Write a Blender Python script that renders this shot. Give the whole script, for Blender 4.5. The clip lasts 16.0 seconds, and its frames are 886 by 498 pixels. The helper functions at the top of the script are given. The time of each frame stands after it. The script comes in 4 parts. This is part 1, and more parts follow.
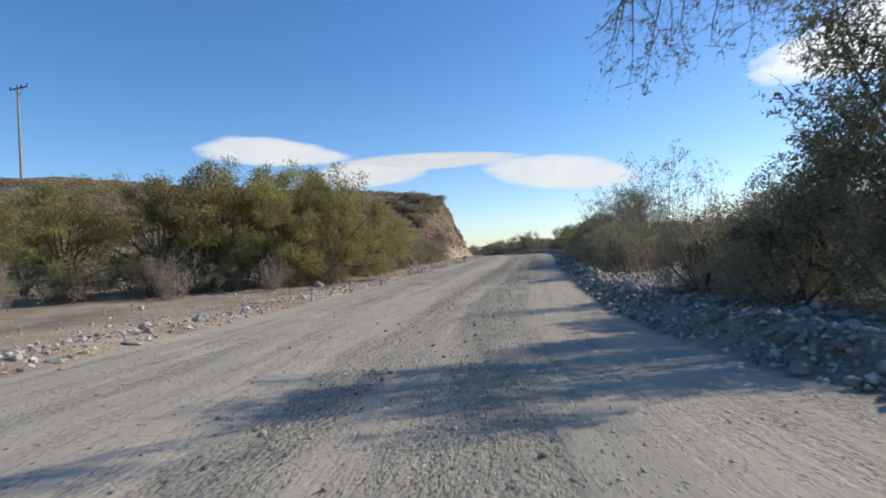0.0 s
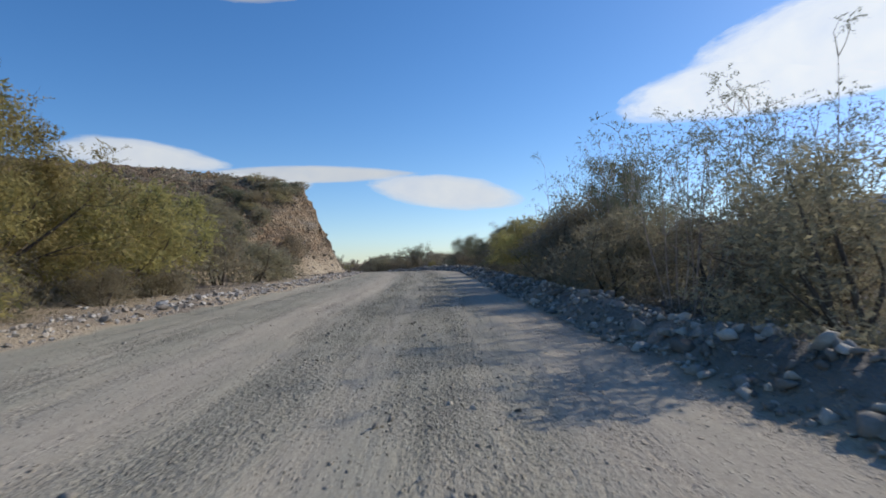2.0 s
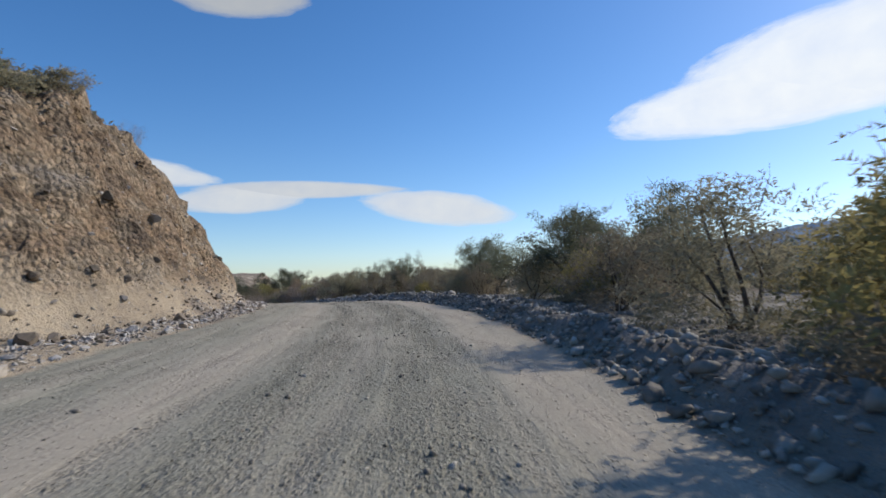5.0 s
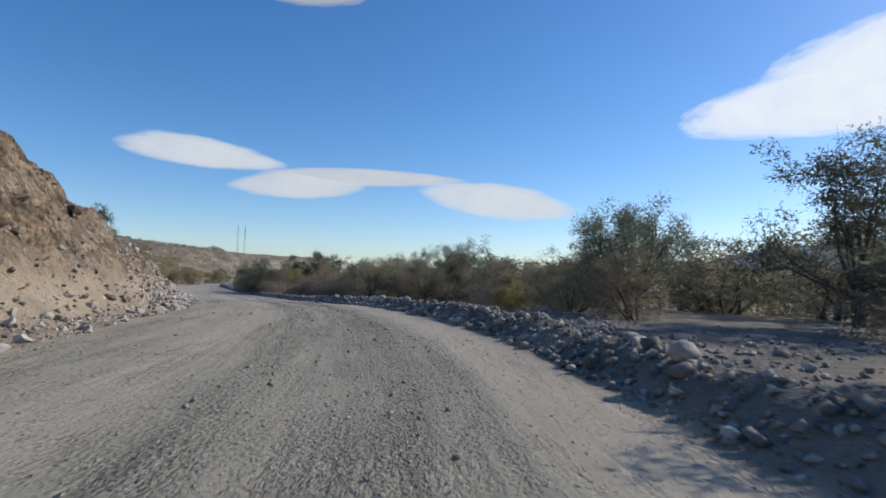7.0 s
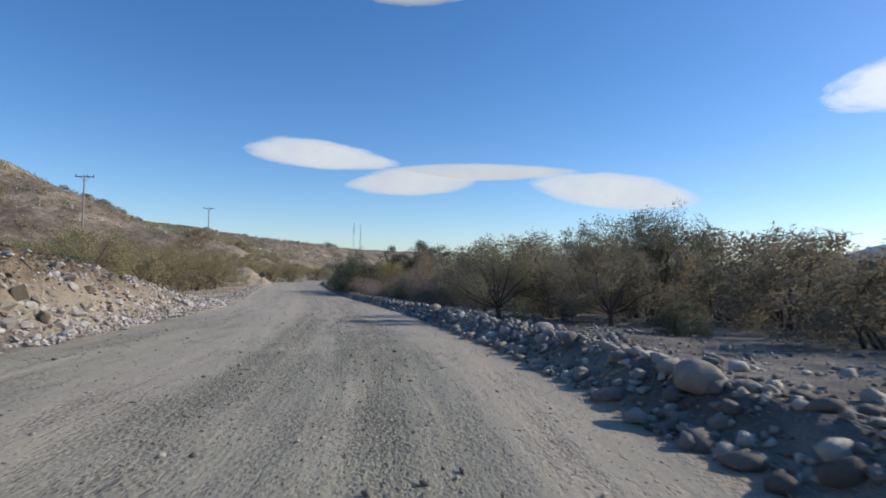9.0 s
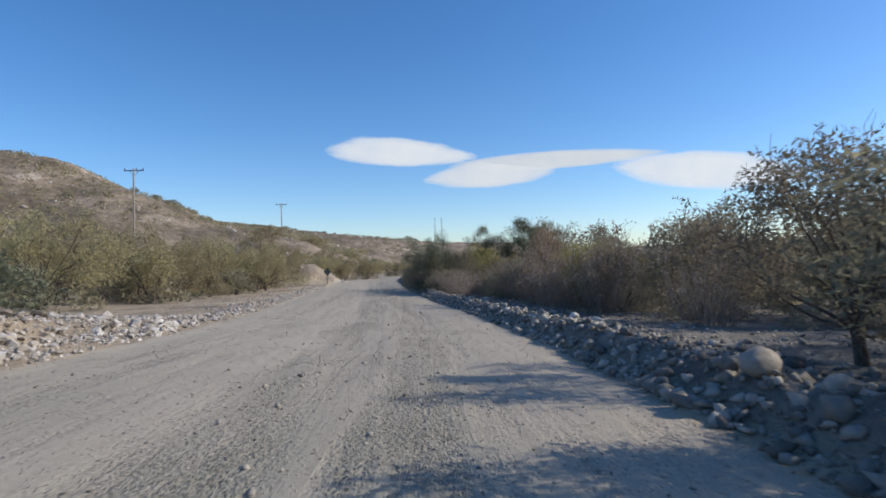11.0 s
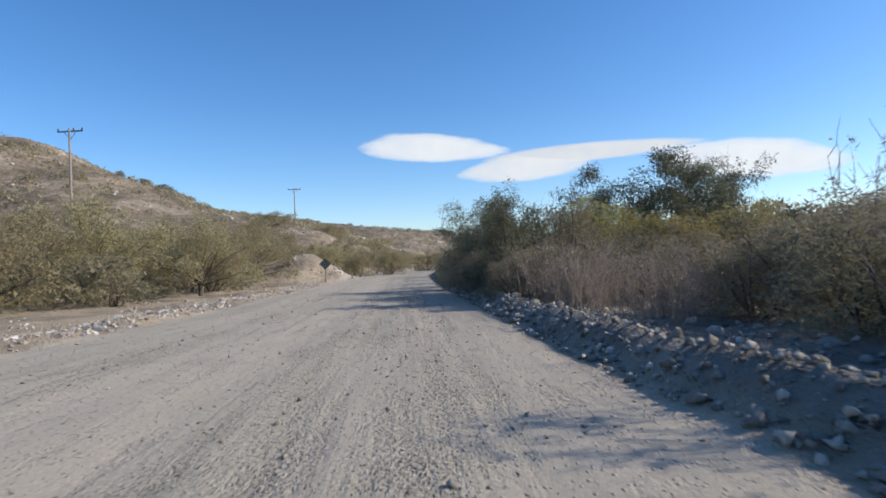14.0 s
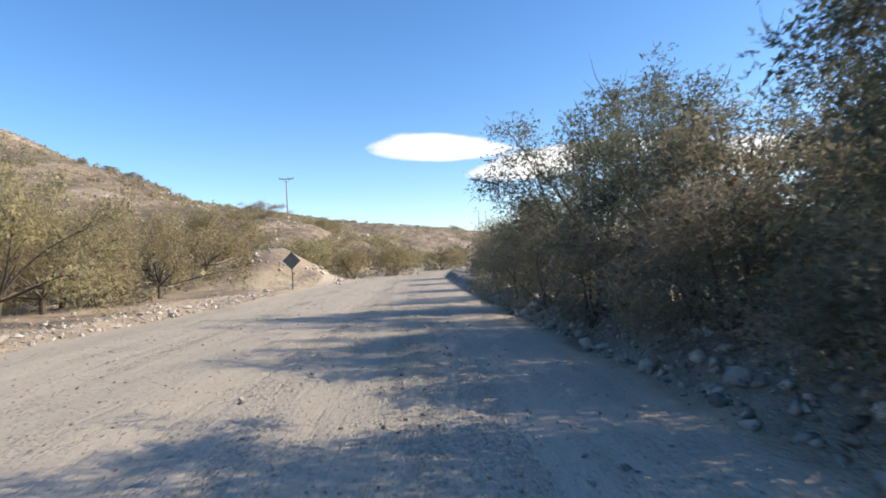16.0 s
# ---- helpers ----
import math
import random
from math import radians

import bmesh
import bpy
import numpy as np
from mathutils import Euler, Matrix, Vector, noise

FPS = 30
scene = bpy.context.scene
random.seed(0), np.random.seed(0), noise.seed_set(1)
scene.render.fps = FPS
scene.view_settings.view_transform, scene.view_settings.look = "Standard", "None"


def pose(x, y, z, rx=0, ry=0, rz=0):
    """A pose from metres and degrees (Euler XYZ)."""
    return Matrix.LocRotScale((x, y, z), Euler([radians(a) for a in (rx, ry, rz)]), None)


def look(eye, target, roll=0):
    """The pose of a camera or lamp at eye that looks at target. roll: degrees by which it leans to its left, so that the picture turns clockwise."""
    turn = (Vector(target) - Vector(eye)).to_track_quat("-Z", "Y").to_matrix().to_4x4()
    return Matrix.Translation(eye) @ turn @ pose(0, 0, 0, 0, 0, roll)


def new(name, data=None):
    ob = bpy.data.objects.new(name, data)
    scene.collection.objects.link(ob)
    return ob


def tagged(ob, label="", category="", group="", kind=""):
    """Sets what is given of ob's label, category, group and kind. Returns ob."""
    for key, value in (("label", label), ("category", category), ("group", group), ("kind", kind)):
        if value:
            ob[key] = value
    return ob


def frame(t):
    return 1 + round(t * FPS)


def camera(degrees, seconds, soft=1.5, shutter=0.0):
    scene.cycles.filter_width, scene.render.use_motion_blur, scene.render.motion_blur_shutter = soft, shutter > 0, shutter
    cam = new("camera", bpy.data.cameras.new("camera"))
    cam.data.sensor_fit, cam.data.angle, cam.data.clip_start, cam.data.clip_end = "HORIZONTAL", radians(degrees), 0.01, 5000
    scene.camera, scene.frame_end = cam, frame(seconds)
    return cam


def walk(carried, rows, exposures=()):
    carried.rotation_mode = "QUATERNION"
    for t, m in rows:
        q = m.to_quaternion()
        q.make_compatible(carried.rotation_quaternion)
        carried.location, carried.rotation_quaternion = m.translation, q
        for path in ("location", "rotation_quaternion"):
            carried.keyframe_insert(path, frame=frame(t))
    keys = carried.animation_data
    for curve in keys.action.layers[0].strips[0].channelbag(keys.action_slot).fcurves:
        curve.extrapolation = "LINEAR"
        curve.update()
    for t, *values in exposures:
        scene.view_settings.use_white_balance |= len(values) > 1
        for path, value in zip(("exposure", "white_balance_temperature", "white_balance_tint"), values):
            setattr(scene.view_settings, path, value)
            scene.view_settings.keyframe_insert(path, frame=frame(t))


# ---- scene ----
cam = camera(74.5, 16.0, soft=1.7, shutter=0.12)
# seconds, x, y, z, yaw to the left, pitch up, roll
PATH = [
    (0, 0.00, 0.00, -0.00, -0.00, 0.68, -2.95),
    (0.5, 0.14, 5.77, -0.17, -3.06, 0.82, -2.13),
    (1, 0.61, 11.46, -0.31, -6.50, 1.29, -2.18),
    (1.5, 1.33, 17.12, -0.28, -9.48, 1.57, -2.02),
    (2, 2.31, 22.64, -0.18, -11.28, 1.93, -1.63),
    (2.5, 3.32, 28.10, -0.12, -12.74, 2.22, -2.17),
    (3, 4.31, 33.51, -0.01, -13.33, 2.56, -1.92),
    (3.5, 5.24, 38.96, 0.16, -13.30, 2.91, -2.17),
    (6, 9.83, 65.97, 0.78, -10.17, 3.78, 0.39),
    (6.5, 10.37, 71.27, 0.89, -8.71, 3.29, 1.52),
    (7, 10.85, 76.48, 0.95, -6.59, 2.77, 1.67),
    (7.5, 11.12, 81.54, 0.96, -4.04, 2.61, 2.09),
    (8, 11.01, 86.53, 0.98, -1.52, 2.57, 1.94),
    (8.5, 10.73, 91.52, 1.00, 1.87, 2.18, 1.70),
    (9, 10.16, 96.51, 0.91, 4.33, 1.96, 1.01),
    (9.5, 9.43, 101.38, 0.80, 7.21, 1.94, 0.99),
    (10, 8.43, 105.97, 0.69, 9.85, 1.19, 0.22),
    (12.5, 2.45, 128.63, -0.18, 14.13, 1.37, -2.45),
    (13, 1.16, 133.14, -0.34, 15.09, 1.00, -2.60),
    (13.5, -0.27, 137.44, -0.56, 15.30, 1.55, -2.54),
    (14, -1.69, 141.77, -0.62, 15.71, 0.98, -2.36),
    (14.5, -3.18, 146.22, -0.66, 16.37, 0.86, -2.97),
    (15, -4.68, 150.65, -0.77, 16.38, 0.57, -2.34),
    (15.5, -6.31, 155.19, -0.89, 16.34, 0.71, -2.85),
    (16, -7.97, 159.72, -1.01, 16.54, 1.00, -2.86),
]


def aim(x, y, z, yaw, pitch, roll):
    a, p = radians(yaw), radians(pitch)
    return look((x, y, z), (x - math.sin(a) * math.cos(p), y + math.cos(a) * math.cos(p), z + math.sin(p)), roll)


walk(cam, [(r[0], aim(*r[1:])) for r in PATH], [(0, -0.02, 6700, 10), (1, -0.10, 6450, 10), (2, -0.28, 6400, 10), (3.5, -0.10, 6500, 10), (6, -0.3, 6400, 10), (8, -0.30, 6300, 10),
       (9.5, -0.18, 6400, 10), (12.5, -0.08, 6450, 10), (14.5, 0.08, 6600, 10), (15.5, 0.22, 6900, 11), (16.0, 0.54, 7200, 12)])

# ---- light ----
SUN_EL, SUN_AZ = 31.0, 74.0          # degrees above the horizon; degrees clockwise from +y
world = bpy.data.worlds.new("sky")
scene.world = world
world.use_nodes = True
wn = world.node_tree.nodes
sky = wn.new("ShaderNodeTexSky")
sky.sky_type, sky.sun_disc = "NISHITA", False
sky.sun_elevation, sky.sun_rotation = radians(SUN_EL), radians(SUN_AZ)
sky.altitude, sky.air_density, sky.dust_density, sky.ozone_density = 900, 1.0, 0.9, 2.6
wn["Background"].inputs["Strength"].default_value = 0.166
deep = wn.new("ShaderNodeHueSaturation")      # the deep blue of dry mountain air
deep.inputs["Saturation"].default_value = 1.25
world.node_tree.links.new(sky.outputs["Color"], deep.inputs["Color"])
tint = wn.new("ShaderNodeMix")
tint.data_type, tint.blend_type = "RGBA", "MULTIPLY"
tint.inputs[0].default_value = 1.0
tint.inputs[7].default_value = (0.95, 0.98, 1.07, 1)
world.node_tree.links.new(deep.outputs["Color"], tint.inputs[6])
world.node_tree.links.new(tint.outputs[2], wn["Background"].inputs["Color"])
sun = new("sun", bpy.data.lights.new("sun", "SUN"))
sun.data.energy, sun.data.angle, sun.data.color = 4.5, radians(0.6), (1.0, 0.915, 0.79)
se, sa = radians(SUN_EL), radians(SUN_AZ)
SUN_DIR = Vector((math.sin(sa) * math.cos(se), math.cos(sa) * math.cos(se), math.sin(se)))
sun.matrix_world = look(SUN_DIR * 300, (0, 0, 0))
scene.view_settings.exposure = 0.0


# ---- materials ----
class Mat:
    """A node material with short calls for its nodes."""

    def __init__(self, name, rough=0.9):
        self.m = bpy.data.materials.new(name)
        self.m.use_nodes = True
        self.t = self.m.node_tree
        self.b = self.t.nodes["Principled BSDF"]
        self.b.inputs["Roughness"].default_value = rough
        self.b.inputs["Specular IOR Level"].default_value = 0.2

    def put(self, socket, value):
        if hasattr(value, "is_linked"):
            self.t.links.new(value, socket)
        else:
            socket.default_value = value

    def coord(self, which="Object"):
        return self.t.nodes.new("ShaderNodeTexCoord").outputs[which]

    def attr(self, name):
        n = self.t.nodes.new("ShaderNodeAttribute")
        n.attribute_name = name
        return n.outputs["Fac"]

    def scaled(self, vec, s):
        n = self.t.nodes.new("ShaderNodeMapping")
        n.inputs["Scale"].default_value = s
        self.t.links.new(vec, n.inputs["Vector"])
        return n.outputs["Vector"]

    def noise(self, vec, scale, detail=4.0, rough=0.6):
        n = self.t.nodes.new("ShaderNodeTexNoise")
        n.inputs["Scale"].default_value, n.inputs["Detail"].default_value = scale, detail
        n.inputs["Roughness"].default_value = rough
        self.t.links.new(vec, n.inputs["Vector"])
        return n.outputs["Fac"]

    def cells(self, vec, scale, out="Distance"):
        n = self.t.nodes.new("ShaderNodeTexVoronoi")
        n.inputs["Scale"].default_value = scale
        self.t.links.new(vec, n.inputs["Vector"])
        return n.outputs[out]

    def ramp(self, fac, *stops):
        n = self.t.nodes.new("ShaderNodeValToRGB")
        e = n.color_ramp.elements
        while len(e) < len(stops):
            e.new(0.5)
        for k, (p, c) in enumerate(stops):
            e[k].position = p
            e[k].color = (c, c, c, 1) if isinstance(c, (int, float)) else (*c, 1)
        self.t.links.new(fac, n.inputs["Fac"])
        return n.outputs["Color"]

    def mix(self, fac, a, b, how="MIX"):
        n = self.t.nodes.new("ShaderNodeMix")
        n.data_type, n.blend_type = "RGBA", how
        self.put(n.inputs[0], fac)
        for k, v in ((6, a), (7, b)):
            self.put(n.inputs[k], (*v, 1) if isinstance(v, tuple) else v)
        return n.outputs[2]

    def math(self, op, a, b=0.0):
        n = self.t.nodes.new("ShaderNodeMath")
        n.operation = op
        self.put(n.inputs[0], a)
        self.put(n.inputs[1], b)
        return n.outputs[0]

    def bump(self, height, strength, distance):
        n = self.t.nodes.new("ShaderNodeBump")
        n.inputs["Strength"].default_value, n.inputs["Distance"].default_value = strength, distance
        self.t.links.new(height, n.inputs["Height"])
        self.t.links.new(n.outputs["Normal"], self.b.inputs["Normal"])

    def colour(self, c):
        self.put(self.b.inputs["Base Color"], (*c, 1) if isinstance(c, tuple) else c)
        return self.m


def ground_material():
    k = Mat("desert_ground", 0.95)
    o, uv = k.coord("Object"), k.coord("UV")
    road, rock = k.attr("road"), k.attr("rock")
    # road: grey loose gravel and pinkish packed lanes that run along it
    lanes = k.noise(k.scaled(uv, (0.9, 0.035, 1)), 1.0, 5, 0.62)
    lanes2 = k.noise(k.scaled(uv, (4.0, 0.3, 1)), 1.0, 4, 0.6)
    lane = k.math("ADD", k.math("MULTIPLY", lanes, 0.82), k.math("MULTIPLY", lanes2, 0.18))
    tone = k.ramp(lane, (0.38, (0.278, 0.266, 0.204)), (0.5, (0.338, 0.315, 0.238)), (0.60, (0.42, 0.37, 0.28)))
    blotch = k.noise(o, 0.6, 5, 0.65)
    tone = k.mix(k.ramp(blotch, (0.35, 0.0), (0.7, 0.5)), tone, (0.39, 0.34, 0.265))
    # two lanes of loose grey gravel thrown up by the wheels, packed pinkish dirt between and beside them
    streak = k.noise(k.scaled(uv, (2.2, 0.17, 1)), 1.0, 4, 0.6)
    broad = k.noise(o, 0.55, 5, 0.65)
    fray = k.math("ADD", k.math("MULTIPLY", streak, 0.62), k.math("MULTIPLY", broad, 0.38))
    loose = k.ramp(k.math("ADD", k.math("MULTIPLY", k.attr("gravel"), 0.20), fray), (0.50, 0.0), (0.80, 1.0))
    tone = k.mix(k.math("MULTIPLY", k.attr("packed"), k.ramp(fray, (0.38, 0.25), (0.6, 0.9))), tone, (0.445, 0.38, 0.295))
    tone = k.mix(k.math("MULTIPLY", loose, 0.55), tone, (0.228, 0.22, 0.168))
    tone = k.mix(k.math("MULTIPLY", k.attr("dust"), k.ramp(k.noise(k.scaled(uv, (0.8, 0.05, 1)), 1.0, 4), (0.3, 0.35), (0.65, 0.8))), tone, (0.455, 0.39, 0.308))
    stone = k.cells(o, 55.0)
    stone_tone = k.cells(o, 55.0, "Color")
    grit = k.noise(o, 70.0, 3, 0.7)
    clod = k.cells(o, 17.0)
    clod_tone = k.ramp(k.cells(o, 17.0, "Color"), (0.1, 0.62), (0.45, 0.95), (0.8, 1.1), (0.95, 1.45))
    pick = k.ramp(k.math("ADD", k.cells(o, 26.0, "Color"), k.math("MULTIPLY", loose, 0.28)), (0.72, 0.0), (0.80, 1.0))
    pebble = k.math("MULTIPLY", k.ramp(k.cells(o, 26.0), (0.05, 1.0), (0.42, 0.0)), pick)
    big = k.math("MULTIPLY", k.ramp(k.cells(o, 9.0), (0.05, 1.0), (0.28, 0.0)), k.ramp(k.cells(o, 9.0, "Color"), (0.80, 0.0), (0.86, 1.0)))
    tone = k.mix(k.math("MULTIPLY", k.math("MAXIMUM", pebble, big), 0.8), tone, k.mix(0.9, (0.34, 0.315, 0.265), k.ramp(k.cells(o, 26.0, "Color"), (0.5, 0.28), (0.8, 0.9), (0.95, 1.9)), "MULTIPLY"))
    tread = k.noise(k.scaled(uv, (5.0, 0.42, 1)), 1.0, 5, 0.65)
    tone = k.mix(0.28, tone, k.ramp(tread, (0.35, 0.78), (0.65, 1.16)), "MULTIPLY")
    tone = k.mix(k.math("ADD", 0.06, k.math("MULTIPLY", loose, 0.4)), tone, clod_tone, "MULTIPLY")
    speck = k.ramp(stone_tone, (0.15, 0.35), (0.4, 0.9), (0.7, 1.05), (0.92, 1.8))
    tone = k.mix(k.math("ADD", 0.16, k.math("MULTIPLY", loose, 0.6)), tone, speck, "MULTIPLY")
    # open ground: pale sand with gravel patches and dry litter
    patch = k.noise(o, 0.22, 6, 0.65)
    soil = k.ramp(patch, (0.35, (0.22, 0.18, 0.14)), (0.5, (0.42, 0.335, 0.232)), (0.66, (0.53, 0.43, 0.30)))
    soil = k.mix(k.ramp(k.noise(o, 3.0, 5, 0.7), (0.5, 0.0), (0.72, 0.6)), soil, (0.24, 0.215, 0.185))
    wash = k.attr("wash")
    grey = k.ramp(k.noise(o, 0.7, 6, 0.7), (0.35, (0.14, 0.128, 0.108)), (0.5, (0.235, 0.212, 0.178)), (0.66, (0.35, 0.31, 0.255)))
    soil = k.mix(wash, soil, grey)
    # cut face: layered brown and ochre conglomerate with pale stones
    zz = k.noise(k.scaled(o, (0.22, 0.22, 0.9)), 1.0, 6, 0.65)
    face = k.ramp(zz, (0.32, (0.105, 0.08, 0.06)), (0.45, (0.235, 0.165, 0.105)), (0.55, (0.285, 0.22, 0.15)), (0.7, (0.20, 0.175, 0.15)))
    lumps = k.cells(o, 3.2, "Color")
    face = k.mix(0.8, face, k.ramp(lumps, (0.1, 0.5), (0.5, 1.0), (0.9, 1.6)), "MULTIPLY")
    face = k.mix(0.7, face, k.ramp(k.cells(o, 9.0, "Color"), (0.1, 0.45), (0.5, 1.0), (0.85, 1.2), (0.97, 1.9)), "MULTIPLY")
    hill = k.attr("hill")
    slope = k.ramp(k.noise(o, 0.09, 7, 0.7), (0.36, (0.13, 0.105, 0.075)), (0.48, (0.225, 0.18, 0.13)), (0.60, (0.345, 0.275, 0.205)), (0.70, (0.50, 0.44, 0.365)))
    slope = k.mix(0.8, slope, k.ramp(k.noise(o, 0.55, 7, 0.78), (0.36, 0.5), (0.5, 0.95), (0.66, 1.55)), "MULTIPLY")
    c = k.mix(hill, soil, slope)
    c = k.mix(k.math("MULTIPLY", rock, k.ramp(k.noise(o, 0.8, 4), (0.3, 0.6), (0.5, 1.0))), c, face)
    edge = k.math("ADD", road, k.math("MULTIPLY", k.math("SUBTRACT", k.noise(o, 1.3, 4), 0.5), 0.9))
    c = k.mix(k.ramp(edge, (0.35, 0.0), (0.65, 1.0)), c, tone)
    c = k.mix(0.6, c, k.ramp(grit, (0.3, 0.72), (0.7, 1.25)), "MULTIPLY")
    rough = k.math("ADD", k.math("MULTIPLY", k.math("MULTIPLY", loose, road), 0.9), k.math("MULTIPLY", k.math("SUBTRACT", 1.0, road), 0.8))
    h = k.math("ADD", k.math("MULTIPLY", k.math("MULTIPLY", stone, -0.5), k.math("ADD", rough, 0.06)), k.math("MULTIPLY", grit, 0.12))
    h = k.math("ADD", h, k.math("MULTIPLY", k.noise(o, 6.0, 5, 0.7), k.math("ADD", k.math("MULTIPLY", k.math("SUBTRACT", 1.0, road), 1.2), k.math("ADD", 0.12, k.math("MULTIPLY", rock, 1.6)))))
    h = k.math("ADD", h, k.math("MULTIPLY", tread, 0.16))
    h = k.math("SUBTRACT", h, k.math("MULTIPLY", k.math("MULTIPLY", clod, 0.9), k.math("ADD", 0.06, rough)))
    h = k.math("SUBTRACT", h, k.math("MULTIPLY", k.math("MULTIPLY", k.cells(o, 6.0), rock), 5.0))
    h = k.math("ADD", h, k.math("MULTIPLY", k.math("ADD", pebble, k.math("MULTIPLY", big, 1.3)), k.math("ADD", 0.75, k.math("MULTIPLY", loose, 0.9))))
    k.bump(h, 0.9, 0.05)
    return k.colour(c)


def leaf_material(name, dark, mid, light, through_light=0.35):
    k = Mat(name, 0.7)
    own = k.t.nodes.new("ShaderNodeObjectInfo").outputs["Random"]
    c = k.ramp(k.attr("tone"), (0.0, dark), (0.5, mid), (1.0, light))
    patch = k.noise(k.coord("Object"), 0.9, 3)
    c = k.mix(k.ramp(patch, (0.38, 0.0), (0.65, 0.6)), c, k.mix(0.5, mid, light))
    hsv = k.t.nodes.new("ShaderNodeHueSaturation")
    k.put(hsv.inputs["Hue"], k.math("ADD", 0.485, k.math("MULTIPLY", own, 0.03)))
    k.put(hsv.inputs["Value"], k.math("ADD", 0.85, k.math("MULTIPLY", own, 0.3)))
    k.put(hsv.inputs["Color"], c)
    c = hsv.outputs["Color"]
    k.colour(c)
    tr = k.t.nodes.new("ShaderNodeBsdfTranslucent")
    k.put(tr.inputs["Color"], c)
    mixer = k.t.nodes.new("ShaderNodeMixShader")
    mixer.inputs[0].default_value = through_light
    k.t.links.new(k.b.outputs[0], mixer.inputs[1])
    k.t.links.new(tr.outputs[0], mixer.inputs[2])
    k.t.links.new(mixer.outputs[0], k.t.nodes["Material Output"].inputs["Surface"])
    return k.m


def bark_material(name, a, b):
    k = Mat(name, 0.9)
    o = k.coord("Object")
    c = k.ramp(k.noise(k.scaled(o, (9, 9, 2)), 2.0, 4), (0.35, a), (0.65, b))
    k.bump(k.noise(k.scaled(o, (14, 14, 3)), 3.0, 4), 0.5, 0.01)
    return k.colour(c)


def stone_material(name, a, b, c3):
    k = Mat(name, 0.85)
    o = k.coord("Object")
    isl = k.t.nodes.new("ShaderNodeNewGeometry").outputs["Random Per Island"]
    own = k.t.nodes.new("ShaderNodeObjectInfo").outputs["Random"]
    r = k.math("FRACT", k.math("ADD", isl, own))
    c = k.ramp(r, (0.0, a), (0.55, b), (1.0, c3))
    c = k.mix(0.6, c, k.ramp(k.noise(o, 9.0, 5, 0.7), (0.3, 0.6), (0.7, 1.3)), "MULTIPLY")
    k.bump(k.noise(o, 18.0, 5, 0.7), 0.6, 0.03)
    return k.colour(c)


M_GROUND = ground_material()
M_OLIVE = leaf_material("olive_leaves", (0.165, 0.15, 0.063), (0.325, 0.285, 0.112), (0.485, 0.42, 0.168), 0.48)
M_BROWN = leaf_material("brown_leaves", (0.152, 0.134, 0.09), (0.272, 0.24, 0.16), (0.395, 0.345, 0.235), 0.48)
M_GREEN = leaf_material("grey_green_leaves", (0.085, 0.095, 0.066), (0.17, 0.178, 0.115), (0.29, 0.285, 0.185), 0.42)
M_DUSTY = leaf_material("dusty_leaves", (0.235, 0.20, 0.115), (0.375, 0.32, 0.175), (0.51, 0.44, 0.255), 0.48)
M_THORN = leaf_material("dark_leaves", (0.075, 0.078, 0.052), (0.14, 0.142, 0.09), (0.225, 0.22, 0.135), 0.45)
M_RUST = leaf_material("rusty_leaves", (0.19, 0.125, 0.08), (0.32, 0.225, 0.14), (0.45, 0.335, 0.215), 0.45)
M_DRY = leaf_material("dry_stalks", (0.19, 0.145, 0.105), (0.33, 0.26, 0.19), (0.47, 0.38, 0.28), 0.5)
M_BARK = bark_material("grey_bark", (0.07, 0.055, 0.042), (0.17, 0.14, 0.11))
M_TWIG = bark_material("pale_twigs", (0.25, 0.20, 0.165), (0.45, 0.37, 0.30))
M_STONE = stone_material("grey_stone", (0.165, 0.15, 0.128), (0.33, 0.305, 0.26), (0.54, 0.50, 0.425))
M_GRAVEL = stone_material("road_gravel", (0.18, 0.165, 0.14), (0.34, 0.305, 0.25), (0.50, 0.455, 0.38))
M_CUT = stone_material("cut_stone", (0.12, 0.095, 0.07), (0.24, 0.20, 0.155), (0.44, 0.40, 0.35))
M_PALE = stone_material("pale_stone", (0.30, 0.26, 0.21), (0.47, 0.42, 0.36), (0.62, 0.58, 0.52))


# ---- building helpers ----
def mesh_of(name, verts, faces, mat, smooth=False):
    me = bpy.data.meshes.new(name)
    verts, faces = np.asarray(verts, np.float32), np.asarray(faces, np.int32)
    n = faces.shape[1]
    me.vertices.add(len(verts))
    me.vertices.foreach_set("co", verts.ravel())
    me.loops.add(faces.size)
    me.loops.foreach_set("vertex_index", faces.ravel())
    me.polygons.add(len(faces))
    me.polygons.foreach_set("loop_start", np.arange(0, faces.size, n, dtype=np.int32))
    me.polygons.foreach_set("use_smooth", np.full(len(faces), smooth))
    me.update(calc_edges=True)
    if mat:
        me.materials.append(mat)
    return me


def add_part(name, me, parent, label=""):
    ob = new(name, me)
    ob.parent = parent
    if label:
        ob["label"] = label
    return ob


def part(name, bm, mat, parent, label=""):
    me = bpy.data.meshes.new(name)
    bm.to_mesh(me)
    bm.free()
    me.materials.append(mat)
    return add_part(name, me, parent, label)


def smoothstep(a, b, v):
    t = np.clip((np.asarray(v, float) - a) / (b - a), 0, 1)
    return t * t * (3 - 2 * t)


